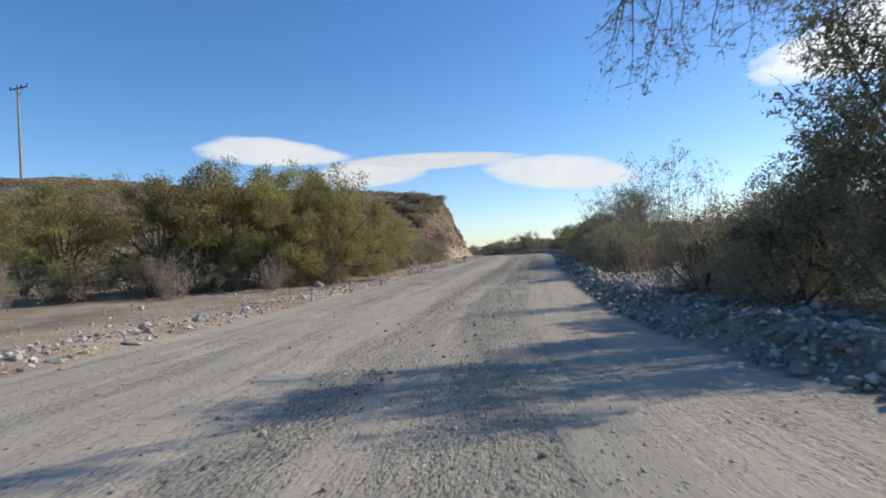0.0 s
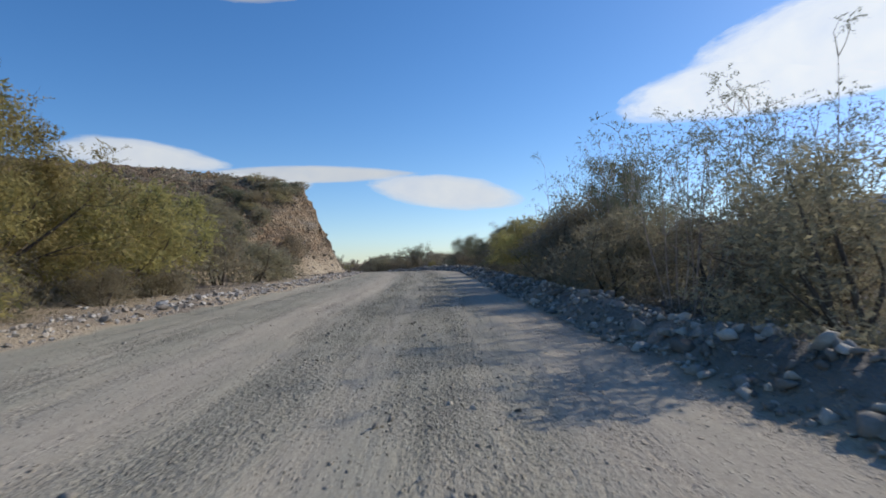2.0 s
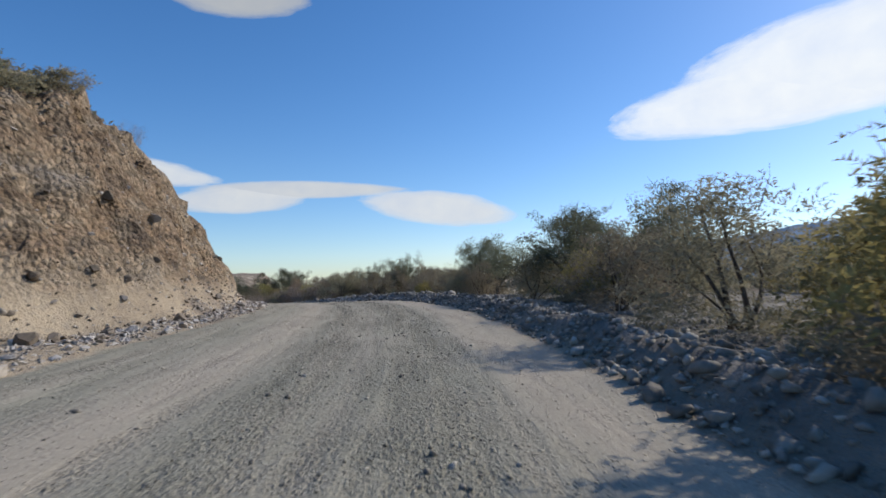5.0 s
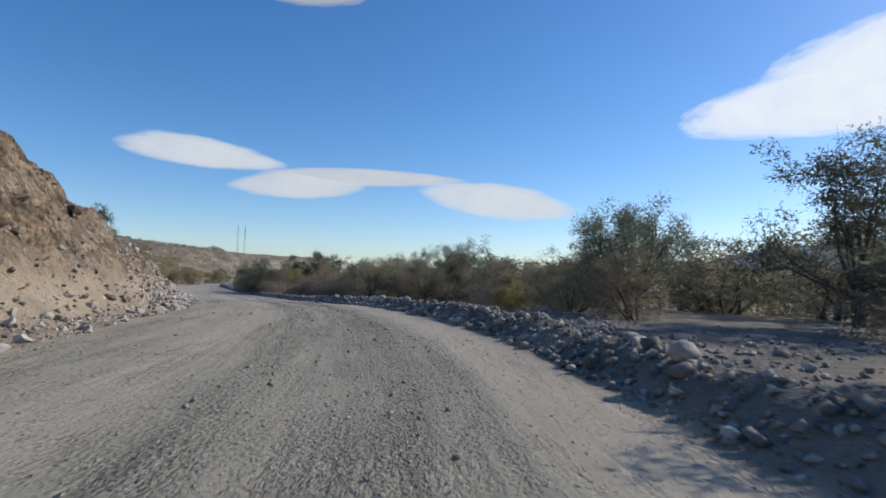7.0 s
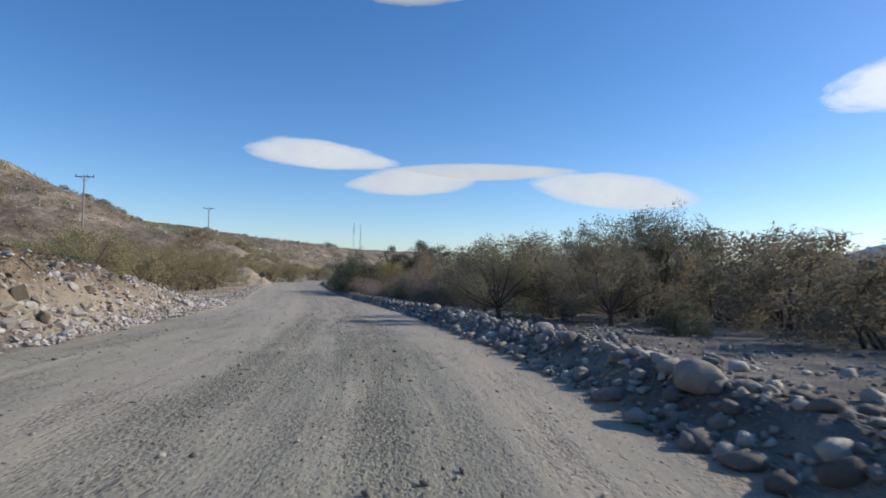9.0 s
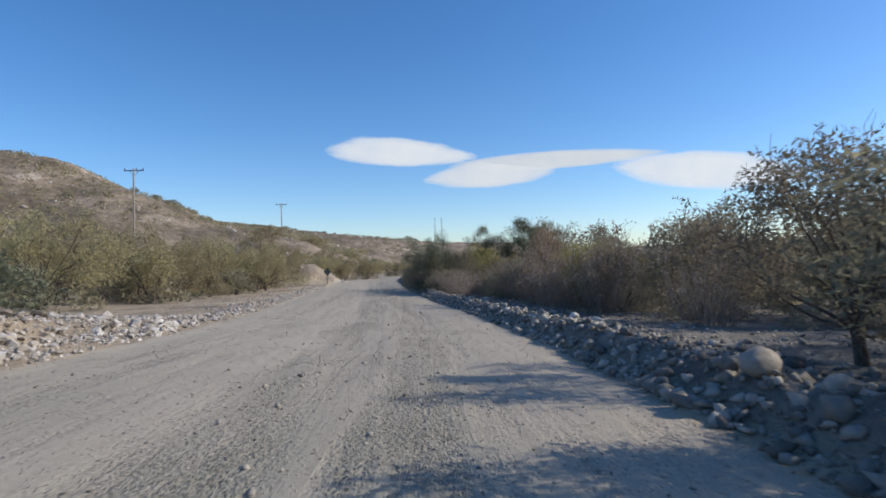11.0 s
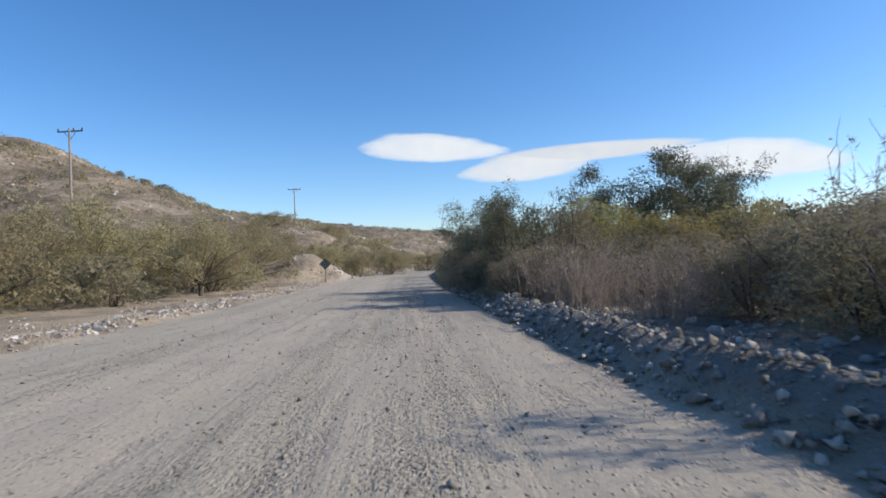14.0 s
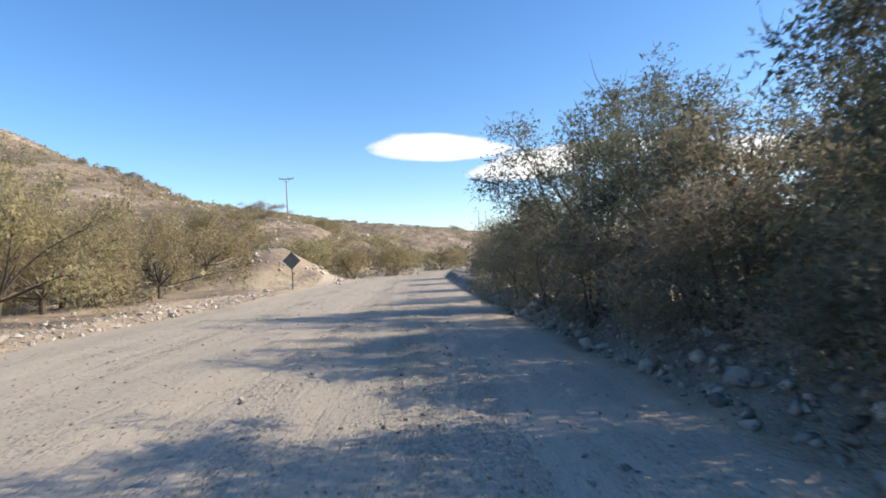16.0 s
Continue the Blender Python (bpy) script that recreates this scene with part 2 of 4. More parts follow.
# ---- the road's line and the lie of the land ----
LINE_Y = [-80, 0, 11.5, 22.6, 33.5, 52, 66, 76.5, 86.5, 96.5, 106, 117, 128.6, 141.8, 159.7, 183, 200, 215, 232, 260, 300, 420]
LINE_X = [-1.0, 0, 0.6, 2.3, 4.3, 7.6, 9.8, 10.85, 11.0, 10.1, 8.4, 5.6, 2.4, -1.7, -8.0, -16.2, -22.3, -27.2, -31.5, -35.5, -34, -10]
DIP_Y = [-80, -20, 0, 11.5, 17, 28, 39, 66, 76, 91, 101, 106, 128.6, 137, 150, 160, 184, 214, 260, 420]
DIP_Z = [-0.1, 0.0, 0.0, -0.31, -0.28, -0.12, 0.16, 0.78, 0.95, 1.0, 0.8, 0.69, -0.18, -0.52, -0.77, -1.0, -1.28, -1.35, -1.2, -1.0]
EYE = 1.35
_yy = np.arange(-200, 700, 0.5)


def _smooth(v, n):
    w = np.hanning(n)
    return np.convolve(np.pad(v, n // 2, mode="edge"), w / w.sum(), "valid")


_line = _smooth(np.interp(_yy, LINE_Y, LINE_X), 25)
_dip = _smooth(np.interp(_yy, DIP_Y, DIP_Z), 21) - EYE


def line_x(y):
    return np.interp(y, _yy, _line)


def line_z(y):
    return np.interp(y, _yy, _dip)


def left_edge(y):
    return np.interp(y, [0, 30, 50, 75, 95, 112, 140, 170, 220], [-7.3, -6.8, -6.0, -5.2, -5.4, -6.2, -7.4, -7.9, -7.5])


def right_edge(y):
    return np.interp(y, [0, 6, 20, 45, 80, 105, 137, 150, 220], [3.6, 3.4, 2.9, 2.3, 2.75, 2.55, 3.0, 2.45, 2.8])


RIDGE = [(-420, 190, 80), (-230, 225, 56), (-138, 240, 34), (-118, 243, 25.5), (-94, 250, 15), (-128, 364, 20), (-102, 376, 16.6),
         (-92, 419, 15.9), (-84, 460, 15.2), (-29, 536, 15.9), (80, 570, 12), (300, 640, 12)]


def ridge_height(x, y):
    best = np.zeros_like(x)
    for (ax, ay, ah), (bx, by, bh) in zip(RIDGE[:-1], RIDGE[1:]):
        dx, dy = bx - ax, by - ay
        t = np.clip(((x - ax) * dx + (y - ay) * dy) / (dx * dx + dy * dy), 0, 1)
        d = np.hypot(x - ax - t * dx, y - ay - t * dy)
        h = ah + t * (bh - ah)
        best = np.maximum(best, h * (1 - smoothstep(0, 55 + 0.75 * h, d)))
    return best


def cut_height(u, y):
    """The cut hill on the left of the road: height above the road."""
    d = np.maximum(left_edge(y) - 0.9 - 5.0 * (1 - smoothstep(60, 79, y)) - 0.9 * smoothstep(74, 82, y) * (1 - smoothstep(86, 95, y)) - u, 0)
    face = np.interp(d, [0, 0.65, 1.6, 2.5, 3.3, 4.3, 6.0, 12, 25, 60, 140], [0, 0.5, 2.1, 4.2, 6.3, 7.8, 8.5, 9.2, 9.8, 12.9, 14.6])
    front = np.interp(y + 0.35 * np.minimum(d, 50), [47, 57, 64, 70, 78, 84, 89], [0, 1.0, 2.6, 4.6, 7.8, 10.4, 15])
    back = np.interp(y, [84.5, 88.5, 92, 97, 105, 117, 127, 136], [15, 7.6, 4.6, 2.9, 1.9, 1.5, 0.6, 0.0])
    cap = np.minimum(front, back)
    low = np.minimum(face, cap)
    return low - 0.3 * np.minimum(1, low) * np.exp(-np.abs(face - cap)), d


def land(x, y):
    """Height of the ground without its fine relief, with the masks that its material uses."""
    x, y = np.asarray(x, float), np.asarray(y, float)
    u = x - line_x(y)
    le, re = left_edge(y), right_edge(y)
    z = line_z(y)
    z = z * (1 - smoothstep(150, 900, np.abs(u))) + np.where(u < -2, 0.02 * np.minimum(-2 - u, 7), 0)
    # berms of graded stones on both sides
    z = z + 0.34 * np.exp(-(((u - re - 0.85) / 0.40) ** 2)) + 0.16 * smoothstep(re + 0.3, re + 1.1, u)
    z = z + 0.16 * np.exp(-(((u - le + 0.75) / 0.5) ** 2)) * (1 - smoothstep(60, 75, y) * (1 - smoothstep(110, 125, y)))
    cut, d = cut_height(u, y)
    z = z + cut
    hill = ridge_height(x, y)
    off_road = smoothstep(2, 16, le - u) + smoothstep(3, 20, u - re)
    z = z + hill * np.clip(off_road, 0, 1)
    # pale spur beside the road sign
    z = z + 3.1 * np.exp(-(((x + 34.5) / np.where(x > -34.5, 3.0, 9.0)) ** 2 + ((y - 201.5) / 5.0) ** 2))
    rock = smoothstep(0.25, 1.6, cut) * smoothstep(0.4, 1.4, d)
    return z, u, rock, smoothstep(1.0, 6.0, hill), cut


def land_z(x, y):
    return float(land(np.array([x]), np.array([y]))[0][0])

# ---- ground sheet ----
from mathutils.bvhtree import BVHTree


def build_ground():
    far = [130, 175, 240, 340, 500, 750, 1100, 1700, 2600, 4600]
    us = np.concatenate([[-v for v in far[::-1]], np.arange(-120, -30, 4.5), np.arange(-30, -15, 0.8), np.arange(-15, 7.5, 0.27),
                         np.arange(7.5, 26, 0.9), np.arange(26, 122, 5.5), far])
    ys = np.concatenate([[-4600, -2400, -1200, -600, -300, -150, -90, -50, -30, -18], np.arange(-10, 190, 0.4), np.arange(190, 430, 2.0),
                         [450, 480, 520, 580, 660, 780, 950, 1200, 1600, 2200, 3200, 4600]])
    uu, yy = np.meshgrid(us, ys)
    near = 1 - smoothstep(300, 700, np.abs(yy))
    xx = line_x(np.clip(yy, -190, 690)) * near + uu
    z, u, rock, hill, cut = land(xx.ravel(), yy.ravel())
    xs, yr = xx.ravel(), yy.ravel()
    le, re = left_edge(yr), right_edge(yr)
    inside = smoothstep(-0.35, 0.35, u - le) * smoothstep(-0.35, 0.35, re - u)
    rut = sum(np.exp(-(((u - c - 0.12 * np.sin(yr * 0.05 + c)) / w) ** 2) * 1.0) for c, w in ((-1.05, 0.28), (0.75, 0.28), (-3.9, 0.22), (-2.3, 0.2)))
    sway = u + 0.15 * np.sin(yr * 0.07)

    def band(lo, hi, soft=0.3):
        return smoothstep(lo - soft, lo + soft, sway) * (1 - smoothstep(hi - soft, hi + soft, sway))

    dust = smoothstep(108, 130, yr) + 0.35 * (1 - smoothstep(20, 36, yr))
    gravel = (band(-2.2, -1.1, 0.7) + band(-0.5, 0.8, 0.6) + 0.55 * band(-5.4, -4.4, 0.6)) * (1 - 0.45 * dust)
    packed = band(-3.6, -2.4, 0.6) + band(1.25, 4.0, 0.35) + 0.5 * band(-1.0, -0.7, 0.15)
    relief = np.zeros(len(z))
    for i in range(len(z)):
        if abs(u[i]) > 400 or yr[i] < -60 or yr[i] > 600:
            continue
        p = Vector((xs[i], yr[i], z[i]))
        v = noise.fractal(p * 0.5, 0.9, 2.1, 3)
        r = 0.018 * v * inside[i] + (1 - inside[i]) * 0.10 * v
        if rock[i] > 0.02:
            q = Vector((xs[i] * 0.55, yr[i] * 0.55, z[i] * 0.35))
            gully = noise.ridged_multi_fractal(q, 0.9, 2.2, 5, 1.0, 2.0)
            r += rock[i] * (0.6 * (gully - 1.0) + 0.4 * noise.fractal(p * 1.9, 0.7, 2.0, 3)) * min(1.0, cut[i] / 2.0)
        if hill[i] > 0.02:
            r += hill[i] * 1.6 * noise.fractal(p * 0.06, 0.9, 2.1, 5)
        relief[i] = r
    relief -= 0.022 * np.clip(rut, 0, 1) * inside
    co = np.stack([xs, yr, z + relief], 1)
    # push the cut face sideways too, so that it is ragged
    for i in np.nonzero(rock > 0.15)[0]:
        if 45 < yr[i] < 125 and u[i] > -26:
            p = Vector((xs[i] * 0.9, yr[i] * 0.9, z[i] * 1.1))
            co[i, 0] += 0.42 * rock[i] * noise.fractal(p, 0.6, 2.1, 4)
            co[i, 1] += 0.20 * rock[i] * noise.fractal(p * 1.7 + Vector((9, 3, 1)), 0.6, 2.1, 3)
    nu, ny = len(us), len(ys)
    a = (np.arange(ny - 1)[:, None] * nu + np.arange(nu - 1)[None, :]).ravel()
    me = mesh_of("ground", co, np.stack([a, a + 1, a + nu + 1, a + nu], 1), M_GROUND, True)
    for key, val in (("road", inside), ("rock", rock), ("hill", hill), ("gravel", gravel), ("packed", packed), ("dust", dust), ("wash", smoothstep(0.0, 0.8, u - re) * (1 - smoothstep(10, 22, u - re)))):
        me.attributes.new(key, "FLOAT", "POINT").data.foreach_set("value", val.astype(np.float32))
    uv = me.uv_layers.new(name="along")
    vi = np.empty(len(me.loops), np.int32)
    me.loops.foreach_get("vertex_index", vi)
    uv.data.foreach_set("uv", np.stack([u, yr], 1)[vi].astype(np.float32).ravel())
    return tagged(new("ground", me), "pale dusty desert ground with a graded gravel road and a cut hill", "ground", kind="structure")


ground = build_ground()
GROUND_TREE = BVHTree.FromPolygons([v.co for v in ground.data.vertices], [tuple(p.vertices) for p in ground.data.polygons])


def on_land(xs, ys):
    """Heights of the built ground under the given places."""
    out = []
    for x, y in zip(xs, ys):
        hit = GROUND_TREE.ray_cast(Vector((x, y, 200)), Vector((0, 0, -1)))[0]
        out.append(hit.z if hit else land_z(x, y))
    return np.array(out)


# ---- plants ----
def tube(rows, sides=4):
    """Verts and faces of a tapered tube along rows of (point, radius)."""
    vs, fs = [], []
    for k, (p, r) in enumerate(rows):
        d = (rows[min(k + 1, len(rows) - 1)][0] - rows[max(k - 1, 0)][0]).normalized()
        s = d.cross(Vector((0.31, 0.22, 0.93)))
        s = s.normalized() if s.length > 1e-3 else Vector((1, 0, 0))
        w = d.cross(s)
        for j in range(sides):
            a = 2 * math.pi * j / sides
            vs.append(p + r * (math.cos(a) * s + math.sin(a) * w))
        if k:
            b = len(vs) - 2 * sides
            for j in range(sides):
                fs.append((b + j, b + (j + 1) % sides, b + sides + (j + 1) % sides, b + sides + j))
    return vs, fs


def joined_tubes(name, tubes, mat):
    vs, fs = [], []
    for rows, sides in tubes:
        v, f = tube(rows, sides)
        o = len(vs)
        vs += v
        fs += [tuple(i + o for i in q) for q in f]
    return mesh_of(name, np.array([tuple(v) for v in vs]), np.array(fs), mat, True)


def leaves_mesh(name, centres, radii, count, size, mat, rng, droop=0.0, slim=0.15, core=0.45):
    """Fine feathery fronds round clump centres, over a closer inner mass of short leaves."""
    centres, radii = np.array(centres), np.array(radii)
    chance = radii ** 2 / (radii ** 2).sum()
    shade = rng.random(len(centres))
    flat = np.array([1, 1, 0.75])

    def unit(v):
        return v / np.maximum(np.linalg.norm(v, axis=-1, keepdims=True), 1e-6)

    per = 9
    nf = count // per
    pick = rng.choice(len(centres), nf, p=chance)
    off = unit(rng.normal(size=(nf, 3)))
    start = centres[pick] + off * (radii[pick] * rng.random(nf) ** 0.4)[:, None] * 0.85 * flat
    way = unit(off * 0.9 + rng.normal(size=(nf, 3)) * 0.5 + np.array([0, 0, 0.4]))
    side = unit(np.cross(way, rng.normal(size=(nf, 3))))
    ln = size * rng.uniform(2.0, 5.0, nf)[:, None, None]
    t = np.linspace(0.1, 1.0, per)[None, :, None]
    base = start[:, None] + way[:, None] * ln * t - np.array([0, 0, 1.0]) * ln * t * t * (0.45 + droop)
    hand = np.where(np.arange(per) % 2, 1.0, -1.0)[None, :, None]
    leaf = unit(way[:, None] * 0.6 + side[:, None] * hand * 0.8 + rng.normal(size=(nf, per, 3)) * 0.3)
    wide = unit(np.cross(leaf, rng.normal(size=(nf, per, 3))))
    size_l = size * rng.uniform(0.7, 1.35, (nf, per, 1)) * (1.1 - 0.35 * t)
    v1 = np.stack([base - wide * size_l * slim, base + wide * size_l * slim, base + leaf * size_l], 2).reshape(-1, 3)
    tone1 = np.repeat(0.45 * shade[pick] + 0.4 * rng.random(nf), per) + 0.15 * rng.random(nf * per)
    # inner mass
    nc = int(count * core)
    pick = rng.choice(len(centres), nc, p=chance)
    off = unit(rng.normal(size=(nc, 3)))
    base = centres[pick] + off * (radii[pick] * rng.random(nc) ** 0.5)[:, None] * 0.8 * flat
    leaf = unit(off * 0.5 + rng.normal(size=(nc, 3)) * 0.8 + np.array([0, 0, -0.1]))
    wide = unit(np.cross(leaf, rng.normal(size=(nc, 3))))
    size_l = size * 1.15 * rng.uniform(0.6, 1.4, (nc, 1))
    v2 = np.stack([base - wide * size_l * 0.24, base + wide * size_l * 0.24, base + leaf * size_l], 1).reshape(-1, 3)
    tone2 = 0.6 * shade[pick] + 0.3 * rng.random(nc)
    v = np.concatenate([v1, v2])
    v[:, 2] = np.maximum(v[:, 2], 0.03)
    me = mesh_of(name, v, np.arange(len(v)).reshape(-1, 3), mat)
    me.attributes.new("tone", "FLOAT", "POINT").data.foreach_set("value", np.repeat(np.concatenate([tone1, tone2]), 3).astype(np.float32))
    return me


def branch_rows(start, end, r0, r1, rng, bend=0.12, steps=5):
    start, end = Vector(start), Vector(end)
    ln = (end - start).length
    w1, w2 = Vector(rng.normal(size=3)) * bend * ln, Vector(rng.normal(size=3)) * bend * ln * 0.5
    rows = []
    for k in range(steps + 1):
        t = k / steps
        rows.append((start.lerp(end, t) + w1 * math.sin(math.pi * t) * 0.6 + w2 * math.sin(2 * math.pi * t) * 0.4, r0 + (r1 - r0) * t))
    return rows


def shrub_meshes(seed, leaf, bark, w=5.0, h=4.0, clumps=110, leaves=19000, size=0.10, twigs=60, skirt=None, lobes=7, domed=0.8):
    """A broad many-stemmed shrub, w wide and h high: rounded domes that reach the ground, with fringes on top."""
    rng = np.random.default_rng(seed)
    domes = []
    for k in range(lobes):
        r = rng.uniform(0.24, 0.34) * w
        a, d = 2 * math.pi * (k + rng.uniform(-0.3, 0.3)) / lobes, rng.uniform(0.35, 1.0) * (0.5 * w - r)
        domes.append((d * math.cos(a), d * math.sin(a), rng.uniform(0.62, 0.95) * h, r))
    domes[0] = (0.0, 0.0, 0.97 * h, 0.3 * w)
    tops, lows = [], []
    while len(tops) + len(lows) < clumps:
        lx, ly, lh, lr = domes[rng.integers(len(domes))]
        a, f = rng.uniform(0, 2 * math.pi), rng.uniform(0.0, 1.0) ** 0.8
        rr = lr * math.sqrt(max(0.0, 1 - max(0.0, (f - 0.3) / 0.72) ** 2)) * rng.uniform(0.72, 1.0)
        (lows if f < 0.3 else tops).append((lx + rr * math.cos(a), ly + rr * math.sin(a), max(0.15, (lh - 0.25) * f)))
    reach = 0.105 * w

    def sizes(rows):
        return [rng.uniform(0.7, 1.2) * reach for _ in rows]

    share = len(lows) / clumps
    out = {}
    if skirt:
        out["crown"] = [leaves_mesh("crown", tops, sizes(tops), int(leaves * (1 - share)), size, leaf, rng)]
        out["dry_skirt"] = [leaves_mesh("dry_skirt", lows, sizes(lows), int(leaves * share), size, skirt, rng, 0.3)]
    else:
        out["crown"] = [leaves_mesh("crown", tops + lows, sizes(tops + lows), leaves, size, leaf, rng)]
    stems = []
    for k in range(5):
        a = rng.uniform(0, 2 * math.pi)
        c = tops[rng.integers(len(tops))]
        stems.append(joined_tubes("stem", [(branch_rows((0.25 * math.cos(a), 0.25 * math.sin(a), -0.15), c, 0.05 * h / 4 + 0.02, 0.012, rng), 5)], bark))
    tw = []
    for k in range(twigs):
        c = np.array(tops[rng.integers(len(tops))])
        q = c * np.array([1, 1, 0]) * 0.2 + rng.normal(size=3) * 0.25 + np.array([0, 0, 0.35])
        tw.append((branch_rows(c * 0.85, c + q * 0.9, 0.009, 0.003, rng, 0.1, 3), 3))
    out["stem"] = stems
    out["twig_fringe"] = [joined_tubes("twig_fringe", tw, bark)]
    return out


def dome_meshes(seed, leaf, bark, w=6.0, h=6.0, limbs=14, leaves=15000, size=0.08, skirt=0.18, inner=0.6, flat=1.0, twigs=5):
    """A spreading mesquite: limbs that fan out from a low fork and end in a rounded crown of layered sprays, with spiky twig ends."""
    rng = np.random.default_rng(seed)
    fork = Vector((rng.uniform(-0.15, 0.15), rng.uniform(-0.15, 0.15), h * 0.16))
    trunk = joined_tubes("trunk", [(branch_rows((0, 0, -0.3), fork, 0.032 * h, 0.026 * h, rng, 0.05), 8)], bark)
    limb_t, twig_t, centres, radii = [], [], [], []
    heads = [(rng.uniform(0, 2 * math.pi), rng.uniform(0.0, 0.55) * w * 0.28) for _ in range(3)]
    for k in range(limbs):
        a = 2 * math.pi * (k * 0.382 + rng.uniform(-0.05, 0.05))
        f = (k + 0.5) / limbs
        fall = f ** 0.75
        ha, hr = heads[k % 3]
        rr = 0.5 * w * math.sin(fall * math.pi * 0.5) ** flat * rng.uniform(0.78, 1.0)
        z = h * (skirt + (0.95 - skirt) * math.cos(fall * math.pi * 0.5) ** 0.6) * rng.uniform(0.86, 1.03)
        tip = Vector((rr * math.cos(a) + hr * math.cos(ha) * (1 - f), rr * math.sin(a) + hr * math.sin(ha) * (1 - f), z))
        rows = branch_rows(fork, tip, 0.011 * h, 0.005, rng, 0.10, 7)
        limb_t.append([(rows, 5)])
        out = (tip - Vector((0, 0, h * 0.3))).normalized()
        for j in range(4):
            p = rows[rng.integers(4, 8)][0]
            q = p + (out + Vector(rng.normal(size=3)) * 0.5) * w * 0.08
            q.z = min(max(q.z, skirt * h * 0.6), h * 0.95)
            sub = branch_rows(p, q, 0.016, 0.005, rng, 0.15, 3)
            limb_t[-1].append((sub, 3))
            for i in range(3):
                c = sub[rng.integers(1, 4)][0] + Vector(rng.normal(size=3)) * 0.22
                centres.append(tuple(c))
                radii.append(rng.uniform(0.38, 0.66) * (w / 6.0) ** 0.5)
            for i in range(twigs):
                e = q + (out * 0.7 + Vector(rng.normal(size=3)) * 0.5 + Vector((0, 0, 0.25))) * rng.uniform(0.2, 0.5)
                twig_t.append((branch_rows(q, e, 0.008, 0.003, rng, 0.12, 3), 3))
    crown = leaves_mesh("crown", centres, radii, leaves, size, leaf, rng, 0.0, 0.15, inner)
    return dict(trunk=[trunk], limb=[joined_tubes("limb", t, bark) for t in limb_t], twig_fringe=[joined_tubes("twig_fringe", twig_t, bark)], crown=[crown])


def wand_meshes(seed, leaf, bark, w=2.6, h=4.6, stems=11, leaves=5400, size=0.055):
    """A clump of tall thin upright stems with loose tufts of leaves at the top."""
    rng = np.random.default_rng(seed)
    st, tw, centres, radii = [], [], [], []
    for k in range(stems):
        a, r = rng.uniform(0, 2 * math.pi), w * 0.5 * rng.uniform(0.2, 1.0)
        tip = Vector((r * math.cos(a), r * math.sin(a), h * rng.uniform(0.72, 1.0)))
        rows = branch_rows((0.2 * math.cos(a), 0.2 * math.sin(a), -0.2), tip, 0.017, 0.004, rng, 0.06, 8)
        st.append((rows, 5))
        for j in range(9):
            p = rows[rng.integers(4, 9)][0]
            c = p + Vector((rng.normal() * 0.25, rng.normal() * 0.25, rng.uniform(0.05, 0.5)))
            tw.append((branch_rows(p, c, 0.009, 0.003, rng, 0.12, 3), 3))
            centres.append(tuple(c))
            radii.append(rng.uniform(0.12, 0.3))
    return dict(stem=[joined_tubes("stem", [t], bark) for t in st], twig_fringe=[joined_tubes("twig_fringe", tw, bark)], crown=[leaves_mesh("crown", centres, radii, leaves, size, leaf, rng, 0.0, 0.15, 0.06)])


def bare_meshes(seed, leaf, bark, w=3.5, h=2.4, stems=34, leaves=2400, size=0.07, foot=0.35, lean=0.0):
    """A dry, nearly leafless bush of pale arching twigs."""
    rng = np.random.default_rng(seed)
    st, tw, centres, radii = [], [], [], []
    for k in range(stems):
        a, r = rng.uniform(0, 2 * math.pi), w * 0.5 * rng.uniform(0.25, 1.0)
        tip = Vector((r * math.cos(a) + lean, r * math.sin(a), h * rng.uniform(0.45, 1.0)))
        rows = branch_rows((foot * r * math.cos(a), foot * r * math.sin(a), -0.1), tip, 0.016, 0.004, rng, 0.09, 6)
        st.append((rows, 4))
        for j in range(15):
            p = rows[rng.integers(1, 7)][0]
            q = p + Vector((rng.normal() * 0.26 + 0.25 * lean, rng.normal() * 0.26, rng.uniform(0.1, 0.6)))
            tw.append((branch_rows(p, q, 0.007, 0.0025, rng, 0.12, 3), 3))
            centres.append(tuple(q))
            radii.append(0.2)
    return dict(stem=[joined_tubes("stem", [t], bark) for t in st], twig_fringe=[joined_tubes("twig_fringe", tw, bark)], crown=[leaves_mesh("crown", centres, radii, leaves, size, leaf, rng, 0.0, 0.09, 0.05)])


OLIVE = [shrub_meshes(s, M_OLIVE, M_BARK, leaves=12500, clumps=140, size=0.115, twigs=60, skirt=M_BROWN) for s in (11, 12, 13)]
BROWN = [shrub_meshes(s, M_BROWN, M_BARK, leaves=12500, clumps=140, size=0.085, twigs=40) for s in (21, 22, 23)]
BROWN_MID = [shrub_meshes(s, M_BROWN, M_BARK, leaves=6000, clumps=90, size=0.125, twigs=20) for s in (24, 25)]
GREEN = [shrub_meshes(s, M_GREEN, M_BARK, leaves=9000, clumps=70, size=0.12, twigs=60) for s in (31, 32)]
THORN = [dome_meshes(s, M_THORN, M_BARK, limbs=20, leaves=20000, size=0.09, inner=0.65, skirt=0.09) for s in (41, 42, 43)]
MOUND = [dome_meshes(s, M_OLIVE, M_BARK, w=7.0, h=6.0, limbs=18, leaves=15000, size=0.105, inner=1.0, skirt=0.06, twigs=3) for s in (47, 48, 49)]
OPEN = [dome_meshes(s, M_BROWN, M_BARK, w=6.0, h=4.5, limbs=16, leaves=11500, size=0.09, inner=0.8, skirt=0.08, twigs=4) for s in (54, 55)]
